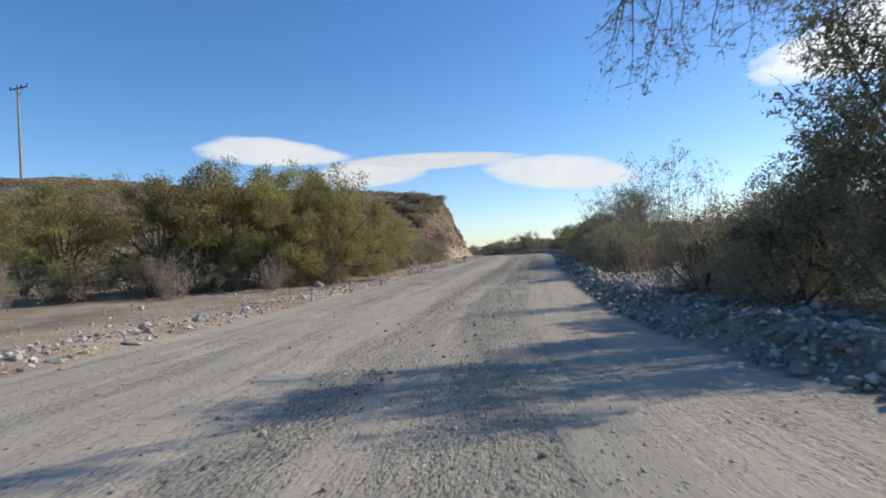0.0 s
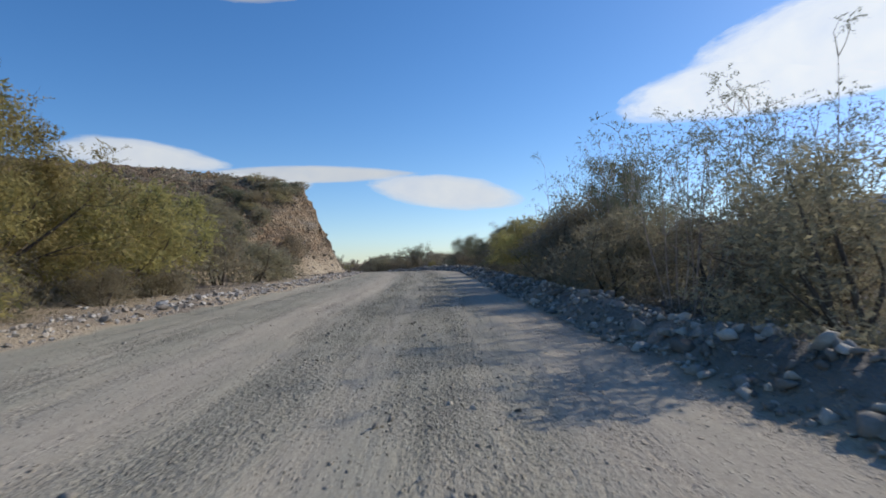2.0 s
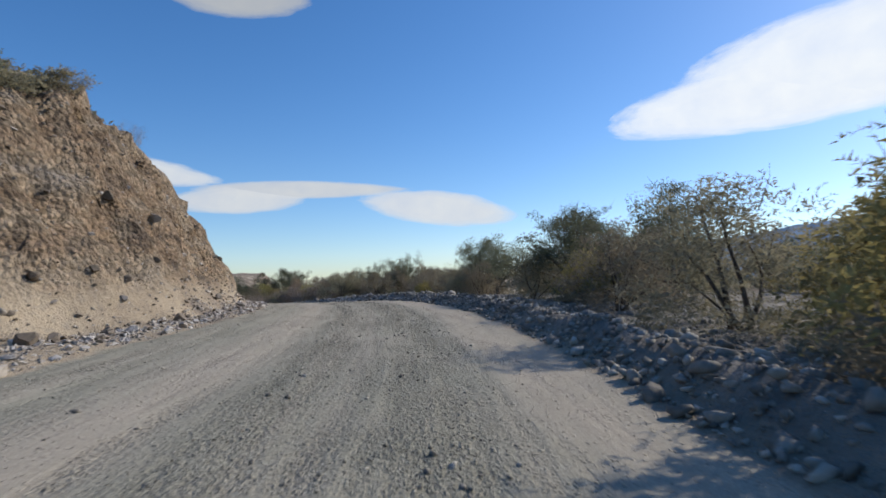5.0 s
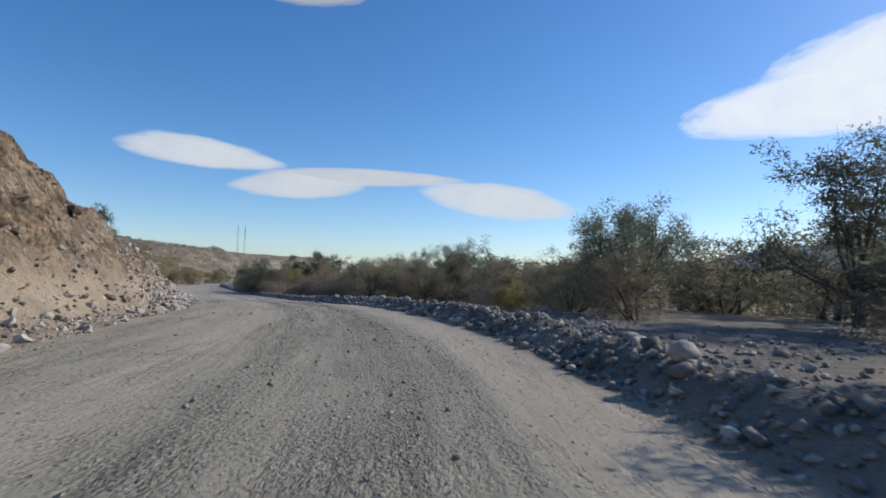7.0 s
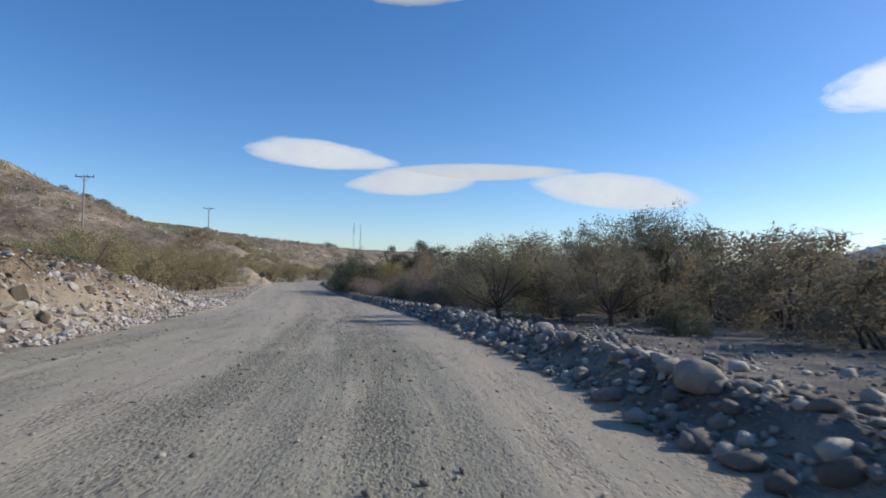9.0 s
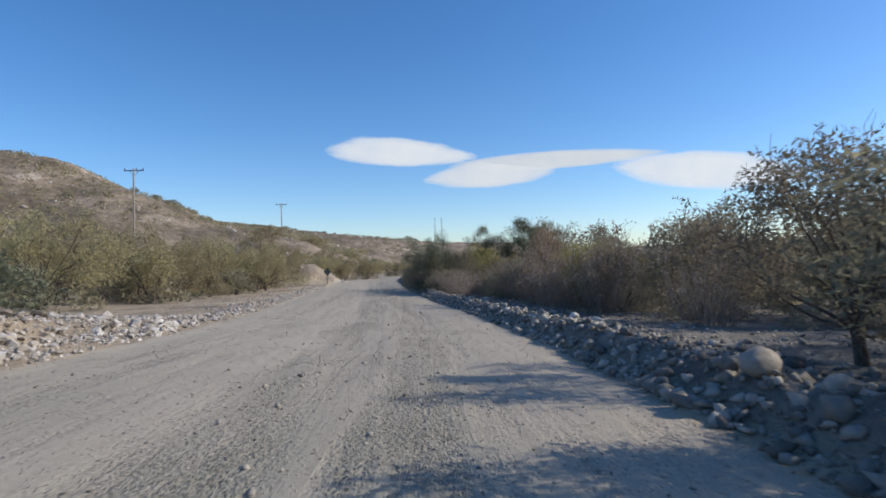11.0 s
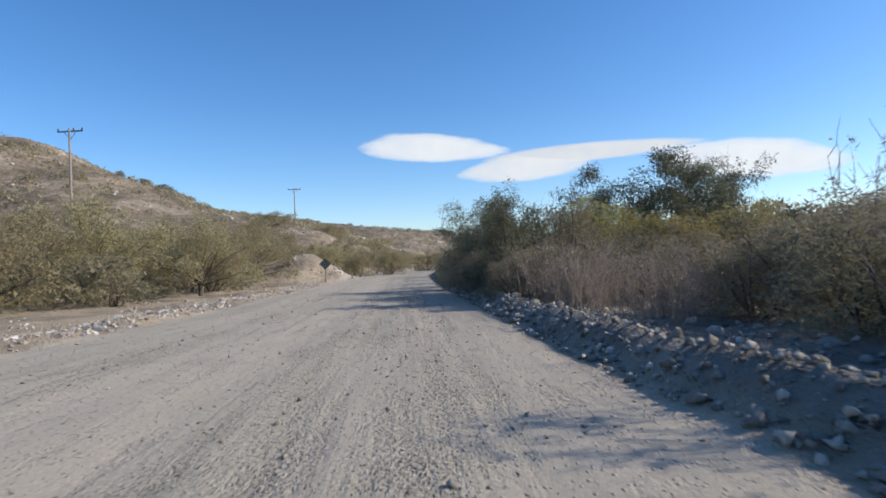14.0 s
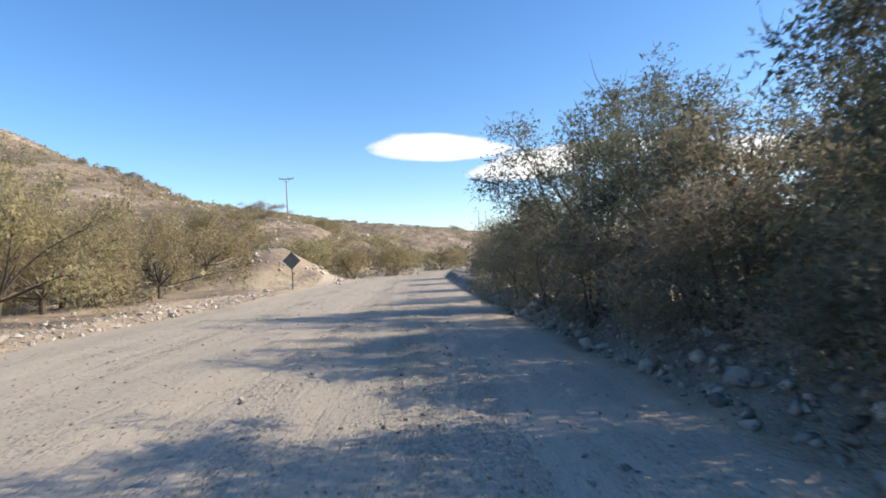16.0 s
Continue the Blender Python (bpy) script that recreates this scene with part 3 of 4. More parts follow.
RUST = [shrub_meshes(26, M_RUST, M_BARK, leaves=9600, clumps=140, size=0.1, twigs=60)]
FLAT = [dome_meshes(s, M_DUSTY, M_BARK, w=7.0, h=4.0, limbs=15, leaves=9500, size=0.108, inner=0.75, skirt=0.2, twigs=2) for s in (44, 45, 46)]
FEATHER = [dome_meshes(s, M_GREEN, M_BARK, limbs=20, leaves=20000, size=0.08, inner=0.6) for s in (51, 52)]
WAND = [wand_meshes(s, M_GREEN, M_TWIG) for s in (61, 62)]
BARE = [bare_meshes(s, M_DRY, M_TWIG) for s in (71, 72)]
REED = [bare_meshes(s, M_DRY, M_TWIG, stems=28, foot=0.85, lean=0.4, leaves=1400, size=0.07) for s in (73, 74)]
SCRUB = [shrub_meshes(s, M_BROWN, M_BARK, leaves=1700, clumps=70, size=0.25, twigs=8) for s in (81, 82, 83)]
SCRUB += [shrub_meshes(84, M_GREEN, M_BARK, leaves=1700, clumps=70, size=0.25, twigs=8)]
OLIVE_FAR = [shrub_meshes(s, M_DUSTY, M_BARK, leaves=4600, clumps=100, size=0.16, twigs=12, skirt=M_BROWN) for s in (91, 92, 93)]
SIZE = {"p": (OLIVE_FAR, 5.0, 4.0), "s": (SCRUB, 5.0, 4.0), "o": (OLIVE, 5.0, 4.0), "b": (BROWN, 5.0, 4.0), "m": (BROWN_MID, 5.0, 4.0), "g": (GREEN, 5.0, 4.0), "t": (THORN, 6.0, 6.0), "f": (FEATHER, 6.0, 6.0),
        "w": (WAND, 2.6, 4.6), "q": (FLAT, 7.0, 4.0), "y": (MOUND, 7.0, 6.0), "v": (OPEN, 6.0, 4.5), "u": (RUST, 5.0, 4.0), "d": (BARE, 3.5, 2.4), "r": (REED, 3.5, 2.4)}
TEXT = {"p": ("bush", "pale olive bush on the sandy flat", "bush"), "s": ("bush", "dull brown scrub bush behind the roadside growth", "bush"), "o": ("bush", "yellow-green mesquite bush with drooping feathery foliage", "bush"),
        "b": ("bush", "dusty brown-olive bush with dense dry foliage", "bush"),
        "g": ("bush", "grey-green desert bush with fine leaves", "bush"),
        "t": ("thorn_tree", "dark spreading thorn tree with a flat crown", "tree"),
        "f": ("thorn_tree", "grey-green thorn tree with feathery open crown", "tree"),
        "w": ("tall_shrub", "tall slender shrub with sparse tufts of leaves", "shrub"),
        "y": ("mesquite", "broad yellow-green mesquite with drooping feathery foliage", "tree"),
        "v": ("mesquite", "dusty brown-olive mesquite with crooked dark limbs", "tree"),
        "u": ("bush", "rust-brown bush with half-withered leaves", "bush"),
        "q": ("mesquite", "low spreading pale olive mesquite on the sandy flat", "tree"),
        "m": ("bush", "dusty brown-olive bush set back from the road", "bush"),
        "r": ("dry_bush", "stand of pale dry leaning stalks", "bush"),
        "d": ("dry_bush", "dry leafless bush of pale arching twigs", "bush")}
_rng = random.Random(5)


def plant(kind, x, y, w, h, group="roadside bushes", sink=0.05):
    if kind == "b" and abs(x - float(line_x(y))) > 10.5:
        kind = "m"
    lib, w0, h0 = SIZE[kind]
    name, label, cat = TEXT[kind]
    meshes = lib[_rng.randrange(len(lib))]
    root = new(name)
    root.matrix_world = Matrix.LocRotScale((x, y, land_z(x, y) - sink), Euler((0, 0, _rng.uniform(0, 6.28))), (w / w0, w / w0, h / h0))
    tagged(root, label, cat, group)
    for k, many in meshes.items():
        for me in many:
            ob = add_part(k, me, root)
            if k == "twig_fringe":
                ob["kind"] = "stuff"
    return root


LEFT_HEDGE = [(-26, 36, 8, 6.2), (-13, 33.4, 6.2, 7.3), (-8.4, 36.8, 5.6, 7.0), (-4.6, 47, 4.4, 4.2), (-20, 30.5, 6.4, 6.3), (-15.2, 31.5, 6.2, 6.6), (-10.8, 34.5, 6.6, 7.2), (-8.8, 31.5, 4.4, 5.0), (-6.5, 33.8, 5.2, 6.5), (-6.2, 39.5, 5.2, 5.8),
              (-9.5, 42, 6.4, 6.4), (-5.4, 44, 5, 4.5), (-5.2, 49.5, 5.6, 4.4), (-10, 50, 7, 5), (-3.0, 54, 4.6, 3.8), (-1.9, 58.5, 4.6, 3.1), (-6, 57, 5, 3.2),
              (-1.3, 63, 4.2, 2.8), (-0.3, 68.5, 3.2, 2.2), (-5.5, 64, 4.5, 2.6)]
for x, y, w, h in LEFT_HEDGE:
    plant("y" if y < 43 else "o" if y < 53 else "b", x, y, w * (1.3 if y < 46 else 1.1), h * (0.97 if y < 43 else 1.05), group="bushes on the shaded bank")
RIGHT_NEAR = [(8.0, 13.5, 4.0, 3.3), (8.4, 15.2, 3.8, 3.3), (7.9, 9.6, 3.2, 3.0), (7.5, 16.9, 3.0, 2.6), (10.4, 15.6, 3.4, 3.2), (8.8, 29.0, 4.4, 2.9), (10.2, 33, 4.6, 2.3), (9.6, 36.8, 4, 2.5),
              (13.2, 35, 5, 2.7), (11.4, 41, 4.6, 3.2), (11.9, 45.8, 4.4, 2.8), (16, 65, 5, 3.3),
              (17, 71, 4.2, 3), (20.2, 76.2, 3.8, 2.4), (22, 28, 5, 2.0), (26, 33, 6, 2.2), (31, 39, 6, 2.4), (19, 37, 5, 2.2)]
for a in [(12.3, 49.3, 4.6, 3.4), (12.9, 53, 4.6, 3.2), (14.2, 58.5, 4.7, 3.2), (18.6, 76.4, 3.4, 2.2), (16.0, 61.5, 4, 2.6), (-0.6, 164.2, 4.4, 3.3)]:
    plant("o", *a)
for a in RIGHT_NEAR:
    plant("b", *a)
for a in [(-13, 32.2, 4.4, 2.8), (-8.6, 35.2, 4.2, 2.8), (-10.9, 33.2, 4.2, 2.8), (-6.6, 32.8, 3.4, 2.4), (-15.4, 30.4, 4.4, 2.8), (-5.8, 38.6, 3.2, 2.4), (-20, 29.4, 4.6, 2.8), (-17.5, 27.8, 3.8, 2.3), (-14.2, 28.4, 3.4, 2.2), (-11.2, 29.6, 3.2, 2.1), (-8.6, 30.4, 2.6, 1.8), (-21.5, 26.6, 4.2, 2.5), (-6.0, 31.6, 2.2, 1.4), (-5.0, 37.0, 2.4, 1.6), (-4.2, 41.5, 2.4, 1.5), (-3.6, 46, 2.2, 1.3)]:
    plant("b", *a, group="dry growth at the hedge foot")
RIGHT_FAR = [(20.8, 123, 7, 4.5), (20.4, 117, 6.5, 3.8), (16.3, 119, 4.8, 3.9), (13.8, 132, 6.5, 4.8), (10.8, 138.8, 5.8, 5), (13.6, 144, 6, 5.4), (18.2, 130, 6, 4.9),
             (12.9, 122, 4, 3.4), (17.3, 125, 5, 3.9), (7.4, 145.6, 4.6, 3.6), (8.0, 138.6, 4.6, 3.3), (9.8, 134, 4.5, 3.6), (2.0, 156.5, 4.4, 2.1), (4.9, 148.5, 4.4, 4.8),
             (7.4, 150.6, 5.4, 4.8), (3.6, 160, 4.8, 2.6), (6.5, 164, 6, 3.3), (1.6, 167.5, 4.6, 3.1), (5.2, 171.5, 6, 4.0)]
for a in RIGHT_FAR:
    plant("b", *a)
for a in [(-6.4, 168.5, 4.4, 3.6), (-9.4, 177.5, 4.8, 4.1), (-12.2, 190, 5.5, 4.8), (-13.5, 199, 6, 5), (-17.5, 209, 7, 5.4), (-3.2, 165.5, 4.6, 4.2), (15, 150, 6, 5),
          (24, 137, 7, 5), (28, 120, 7, 4.6), (30, 108, 7, 4.8), (26, 82, 6, 4), (29, 98, 7, 4.6)]:
    plant("b", *a)
plant("o", 15.4, 95.4, 1.6, 1.3, group="small bushes")
for a in [(15.3, 112.5, 2.0, 1.2), (-0.6, 93.2, 0.9, 0.8), (0.6, 99.5, 1.6, 1.3), (-4.5, 110.5, 1.8, 1.1)]:
    plant("g", *a, group="small bushes")
for a in [(20.2, 80.5, 7.0, 4.1), (25, 92, 6.4, 5.8), (20.8, 74.2, 4.6, 4.3), (1.6, 173, 7.0, 7.0), (15.9, 47.3, 4.0, 5.8), (12.6, 42.5, 4.6, 3.4), (-2.2, 172.5, 5.6, 6.0), (4.0, 175, 6.4, 6.6), (-5.3, 164.8, 3.8, 4.0), (8.9, 9.2, 5.6, 6.9), (9.4, 14.0, 4.2, 4.2), (9.4, 11.6, 4.2, 5.2)]:
    plant("t", *a, group="trees by the road")
for a in [(20.9, 98.5, 5.0, 4.8), (23, 102.5, 5.6, 4.8), (-8.4, 176, 6.2, 5.7), (17, 120, 3.6, 4.6), (19.4, 132.5, 6, 6.2), (-6.7, 170.2, 4.8, 4.3), (23.5, 110, 5, 4.4), (14.5, 126, 4.6, 4.6)]:
    plant("f", *a, group="trees by the road")
for a in [(6.4, 17.0, 1.9, 4.2), (7.5, 17.4, 1.6, 3.9), (9.0, 32.6, 2.8, 4.0), (10.8, 31.8, 3.0, 4.4), (12.4, 33, 3.0, 4.0), (13.2, 34.8, 2.6, 4.2), (11.6, 35, 2.6, 4.5), (11.6, 39.6, 2.6, 4.9), (12.4, 41.4, 2.8, 5.2), (13.6, 40.6, 2.6, 5.0), (11.4, 43.0, 2.4, 4.6)]:
    plant("w", *a, group="tall shrubs")
for a in [(-0.4, 155.2, 2.6, 1.5), (-2.2, 159.4, 2.6, 1.7), (-3.6, 162.2, 2.6, 1.6), (7.4, 137.0, 3.4, 2.4), (9.6, 131.6, 3.0, 2.2), (4.8, 144.6, 3.6, 2.6), (14.6, 96.2, 1.4, 1.2), (13.2, 118.6, 2.6, 2.2), (-7.7, 87.2, 1.6, 1.3), (-1.0, 86.5, 1.9, 1.2), (-3.1, 83.2, 1.8, 1.1), (-19, 24.5, 2.6, 2.0), (-12.8, 27.4, 2.8, 2.2), (-8.4, 28.6, 2.2, 1.6)]:
    plant("d", *a, group="dry bushes")
for a in [(-21, 138, 6, 3.6), (-27, 156, 6, 3.8), (-36, 168, 7, 4.4), (-31.5, 181, 6, 3.6), (-47, 176, 8, 4.6), (-54, 184, 8, 5), (-52, 160, 8, 4.6), (-36, 146, 7, 4.2),
          (-48, 200, 8, 4.8), (-60, 178, 8, 4.8), (-58, 168, 8, 4.6), (-44, 215, 8, 4.4), (-52, 222, 8, 4.2), (-25, 164.5, 5, 3.2)]:
    plant("s", *a, group="bushes on the flat")
for a in [(18.2, 81.2, 3.6, 2.6), (22.0, 78.4, 4.4, 3.0), (23.5, 88.5, 5, 3.2), (19.6, 95.5, 4.0, 2.6), (20.2, 106, 5, 3.4), (18.4, 109.5, 4, 2.8), (18.8, 114, 4.6, 3.2), (19.0, 99.4, 3.6, 2.4), (20.0, 103.4, 4.2, 2.6)]:
    plant("b", *a)
for a in [(-41, 207, 6, 3.6), (-44, 226, 7, 4.2), (-47, 239, 8, 4.5), (-48, 251, 8, 4.5), (-46, 263, 8, 4.6), (-40, 278, 8, 5), (-28, 284, 8, 5), (-20, 222, 6, 4.8), (-22.5, 234, 6, 4.8),
          (-25, 247, 6, 4.8), (-24, 262, 7, 5), (-15, 228, 7, 5), (-14, 246, 8, 5.5)]:
    plant("s", *a, group="bushes along the far road")
for a in [(10.6, 12.6, 3.8, 3.6), (9.7, 17.0, 4.0, 2.9), (8.8, 18.0, 3.0, 3.0), (10.0, 19.4, 3.4, 3.0), (11.2, 20.2, 3.4, 2.2), (10.4, 30.8, 4.0, 2.7), (12.4, 33.2, 4.4, 2.8), (10.4, 40.4, 4.4, 3.5), (11.8, 43.6, 4.6, 3.7), (10.7, 37.2, 3.4, 2.8), (11.9, 37.6, 4, 2.7), (13.4, 39.4, 4, 2.9)]:
    plant("b", *a)
FAR_LEFT = [(-41, 202, 6, 2.8), (-45, 199, 7, 3.4), (-34, 214, 5, 3.0), (-33, 224, 6, 3.4), (-38, 236, 7, 3.8), (-24, 143, 8, 5.2), (-30, 150, 9, 5.4), (-33, 161, 9, 5.6), (-29.5, 167.5, 7.5, 5.2), (-26.5, 173, 7, 4.6), (-38, 176, 9, 5.2), (-41.5, 185, 9.5, 5.4), (-34, 188, 7.5, 4.6),
            (-38, 197, 8, 4.8), (-50, 193, 9, 5.6), (-44, 165, 9, 5.2), (-40, 152, 9, 5.2), (-33, 139, 9, 5), (-43, 205, 8, 5), (-37.5, 211, 6, 3.6), (-41, 221, 7, 4.2), (-44, 232, 7, 4)]
FAR_LEFT += [(-46, 180, 9, 5), (-30, 177.5, 6.5, 4.0), (-34.5, 182, 7, 4.4), (-27.5, 160, 6.5, 4.2), (-23.5, 151, 6, 3.8),
             (-56, 206, 9, 5), (-33, 243, 6, 3), (-42, 252, 7, 3), (-52, 246, 7, 3), (-60, 258, 8, 3.2), (-44, 270, 7, 3), (-56, 276, 8, 3.4), (-36, 262, 6, 3), (-68, 250, 8, 3), (-50, 232, 7, 3.2), (-62, 234, 8, 3.4)]
for x, y, w, h in FAR_LEFT:
    plant("q" if w > 6.2 else "p", x, y, w * 1.15, h * (1.05 if w > 6.2 else 1.2), group="bushes on the flat")

# scrub that fills the dry wash behind the first row
scrub_rng = random.Random(17)
for step in range(30):
    yy = 12 + step * 6.4 + scrub_rng.uniform(-2, 2)
    for row, (far, tall) in enumerate(((17.5, 3.4), (26, 3.6), (42, 4.2))):
        uu = far + scrub_rng.uniform(-3, 3)
        if yy < 34 and row == 0 or row == 2 and step % 2:
            continue
        if 68 < yy < 112 and row == 0:
            uu += 3
        plant("s", float(line_x(yy)) + uu, yy, scrub_rng.uniform(5.0, 7.5), tall * scrub_rng.uniform(0.75, 1.15) * (0.66 if yy < 62 else 1.15), group="scrub in the wash")
for k in range(60):
    yy = scrub_rng.uniform(56, 77)
    d = 5.5 + 0.62 * (77 - yy) * scrub_rng.random() + abs(scrub_rng.gauss(0, 1.5))
    plant("s" if k % 3 else "p", float(line_x(yy) + left_edge(yy)) - d, yy, scrub_rng.uniform(1.8, 3.2), scrub_rng.uniform(0.7, 1.5), group="brush on the cut hill")

for a in [(-4.6, 163.4, 3.2, 2.6), (-5.4, 167.0, 3.6, 3.0), (-3.2, 161.6, 3.0, 2.2), (0.8, 162.5, 4.2, 2.7), (2.6, 153.6, 4.0, 2.6), (-7.6, 171.0, 3.6, 3.2), (-10.4, 183.5, 4.6, 4.2)]:
    plant("b", *a)

for a in [(2.0, 151.8, 3.4, 2.3), (3.4, 149.8, 3.8, 2.8), (1.2, 154.4, 3.2, 2.3), (2.9, 154.4, 4.4, 2.8), (5.2, 152, 5, 3.4)]:
    plant("b", *a)
for a in [(6.8, 143.6, 4.2, 3.3), (7.9, 141.4, 4.2, 3.2)]:
    plant("o", *a)
plant("u", 4.9, 145.7, 3.5, 4.3)
for a in [(10.7, 119.5, 4.8, 3.1), (12.8, 120.8, 4.8, 3.3), (10.2, 124.4, 4.4, 3.2), (14.3, 116.4, 4.6, 2.8)]:
    plant("v", *a, group="trees by the road")
for a in [(5.4, 142.4, 3.4, 2.5), (3.9, 147.0, 3.4, 2.4), (6.2, 140.8, 4.2, 3.0), (7.4, 138.8, 4.2, 3.0), (2.8, 150.2, 3.6, 2.6), (-3.4, 161.2, 2.8, 2.0), (-2.4, 158.6, 2.8, 2.0)]:
    plant("d", *a, group="dry bushes")
for a in [(-0.6, 153.8, 2.2, 1.2), (-1.4, 155.8, 2.6, 1.6), (-2.4, 157.6, 2.4, 1.6), (-3.4, 159.8, 2.4, 1.5), (0.4, 156.8, 2.6, 1.7)]:
    plant("r", *a, group="dry bushes")
for a in [(-5.9, 164.2, 2.6, 1.7), (-6.9, 166.6, 2.8, 1.9), (-8.3, 169.6, 2.8, 1.9), (-9.4, 173, 3.0, 2.2), (-10.8, 176.5, 3.2, 2.4), (-12.2, 181, 3.2, 2.6), (-4.6, 161.6, 2.8, 1.8), (-0.8, 160.4, 4.0, 2.4)]:
    plant("b", *a)
for a in [(-2.4, 168.5, 5.4, 4.4), (3.4, 166.5, 6, 3.7), (1.2, 164.4, 4.6, 3.2)]:
    plant("o", *a)


def overhang(tree, bough):
    """A bough of the tree that reaches over the road, with drooping sprays."""
    rng = np.random.default_rng(7)
    inv = tree.matrix_world.inverted()
    cs, rs, tubes = [], [], []
    add_part("limb", joined_tubes("limb", [([(inv @ Vector(p), 0.03 - 0.0045 * k) for k, p in enumerate(bough)], 6)], M_BARK), tree)
    for k in range(26):
        t = rng.uniform(2.2, len(bough) - 1.001)
        i = int(t)
        s = Vector(bough[i]).lerp(Vector(bough[i + 1]), t - i)
        e = s + Vector((rng.normal() * 0.3, rng.normal() * 0.25, -rng.uniform(0.35, 1.1)))
        rows = branch_rows(s, e, 0.011, 0.003, rng, 0.10, 5)
        tubes.append(([(inv @ p, r) for p, r in rows], 3))
        for q, _ in rows[1:]:
            for w in range(2):
                z = q + Vector((rng.normal() * 0.12, rng.normal() * 0.12, -rng.uniform(0.0, 0.15)))
                tubes.append(([(inv @ q, 0.004), (inv @ z, 0.002)], 3))
                cs.append(tuple(inv @ z))
                rs.append(0.06)
    tagged(add_part("twig_fringe", joined_tubes("twig_fringe", tubes, M_BARK), tree), kind="stuff")
    add_part("crown", leaves_mesh("crown", cs, rs, 3200, 0.045, M_THORN, rng, 0.5, 0.13, 0.02), tree)


near_tree = [o for o in scene.objects if o.name.startswith("thorn_tree") and o.parent is None and abs(o.location.y - 9.2) < 0.01][0]
bpy.context.view_layer.update()
overhang(near_tree, [(8.8, 9.1, 1.4), (7.6, 8.6, 3.3), (5.6, 7.2, 3.7), (4.2, 6.3, 3.2), (2.9, 5.7, 2.8), (1.7, 5.4, 2.5)])

# ---- stones ----
def stone_hulls(seed, count, points, flat=0.7):
    out = []
    rng = np.random.default_rng(seed)
    for k in range(count):
        bm = bmesh.new()
        pts = rng.normal(size=(points, 3))
        pts /= np.linalg.norm(pts, axis=1)[:, None]
        pts *= np.array([1, rng.uniform(0.65, 0.95), flat * rng.uniform(0.7, 1.1)]) * rng.uniform(0.85, 1.1, (points, 1))
        for p in pts:
            bm.verts.new(p)
        bmesh.ops.convex_hull(bm, input=bm.verts)
        bmesh.ops.delete(bm, geom=[v for v in bm.verts if not v.link_faces], context="VERTS")
        bmesh.ops.triangulate(bm, faces=bm.faces)
        bmesh.ops.recalc_face_normals(bm, faces=bm.faces)
        bm.verts.index_update()
        out.append((np.array([v.co for v in bm.verts]), np.array([[v.index for v in f.verts] for f in bm.faces])))
        bm.free()
    return out


HULLS, BITS, CHIPS = stone_hulls(3, 9, 15), stone_hulls(4, 8, 9), stone_hulls(5, 8, 6)


def turned(rng):
    return np.array(Euler((rng.uniform(-0.5, 0.5), rng.uniform(-0.5, 0.5), rng.uniform(0, 6.28))).to_matrix())


def joined_stones(name, places, mat, rng, rounded=True):
    """places: rows of x, y, z, radius; one mesh."""
    vs, fs, n = [], [], 0
    for x, y, z, r in places:
        lib = HULLS if r > 0.15 else BITS if r > 0.05 else CHIPS
        v, f = lib[rng.integers(len(lib))]
        vs.append(v @ turned(rng).T * r + (x, y, z))
        fs.append(f + n)
        n += len(v)
    return mesh_of(name, np.concatenate(vs), np.concatenate(fs), mat, rounded)


def berm_places(rng, y0, y1, per_m, side):
    n = int((y1 - y0) * per_m)
    y = rng.uniform(y0, y1, n)
    if side > 0:
        u = right_edge(y) + 0.08 + np.abs(rng.normal(0.75, 0.95, n))
        r = np.clip(rng.lognormal(-3.2, 0.58, n), 0.02, 0.21)
        r = np.minimum(r * (1 + 0.25 * smoothstep(86, 96, y) * (1 - smoothstep(122, 140, y))), 0.19)
    else:
        u = left_edge(y) - 0.05 - np.abs(rng.normal(0.5, 0.95, n))
        r = np.clip(rng.lognormal(-3.45, 0.6, n), 0.016, 0.19)
    x = line_x(y) + u
    return np.stack([x, y, on_land(x, y) + 0.25 * r, r], 1)


def stone_row(name, label, side, mat, per_m, seed, near, rounded=True):
    """A windrow of graded stones: those of the nearest stretch singly, the rest joined."""
    rng = np.random.default_rng(seed)
    root = tagged(new(name), label, "stone row", kind="structure")
    single = [bpy.data.meshes.new("stone") for _ in HULLS]
    for me, (v, f) in zip(single, HULLS):
        me.from_pydata(v.tolist(), [], f.tolist())
        me.materials.append(mat)
        me.polygons.foreach_set("use_smooth", [rounded] * len(me.polygons))
    p = berm_places(rng, -4, 188, per_m, side)
    close = (p[:, 1] > near[0]) & (p[:, 1] < near[1])
    pick = np.nonzero(close)[0]
    pick = pick[np.argsort(-p[pick, 3])][:300]
    rest = np.ones(len(p), bool)
    rest[pick] = False
    for i in pick:
        ob = add_part("stone", single[rng.integers(len(single))], root)
        ob.matrix_world = Matrix.LocRotScale(p[i, :3], Euler((rng.uniform(-0.5, 0.5), rng.uniform(-0.5, 0.5), rng.uniform(0, 6.28))), [p[i, 3]] * 3)
    tagged(add_part("small_stones", joined_stones("small_stones", p[rest], mat, rng, rounded), root), kind="stuff")
    return root


stone_row("stone_berm_right", "ridge of grey graded stones along the road", 1, M_STONE, 165, 81, (90, 112))
stone_row("stone_berm_left", "row of pale broken stones along the road edge", -1, M_PALE, 105, 82, (104, 150), False)


def scatter(name, label, cat, mat, places, seed, rounded=True):
    rng = np.random.default_rng(seed)
    return tagged(new(name, joined_stones(name, places, mat, rng, rounded)), label, cat, kind="stuff")


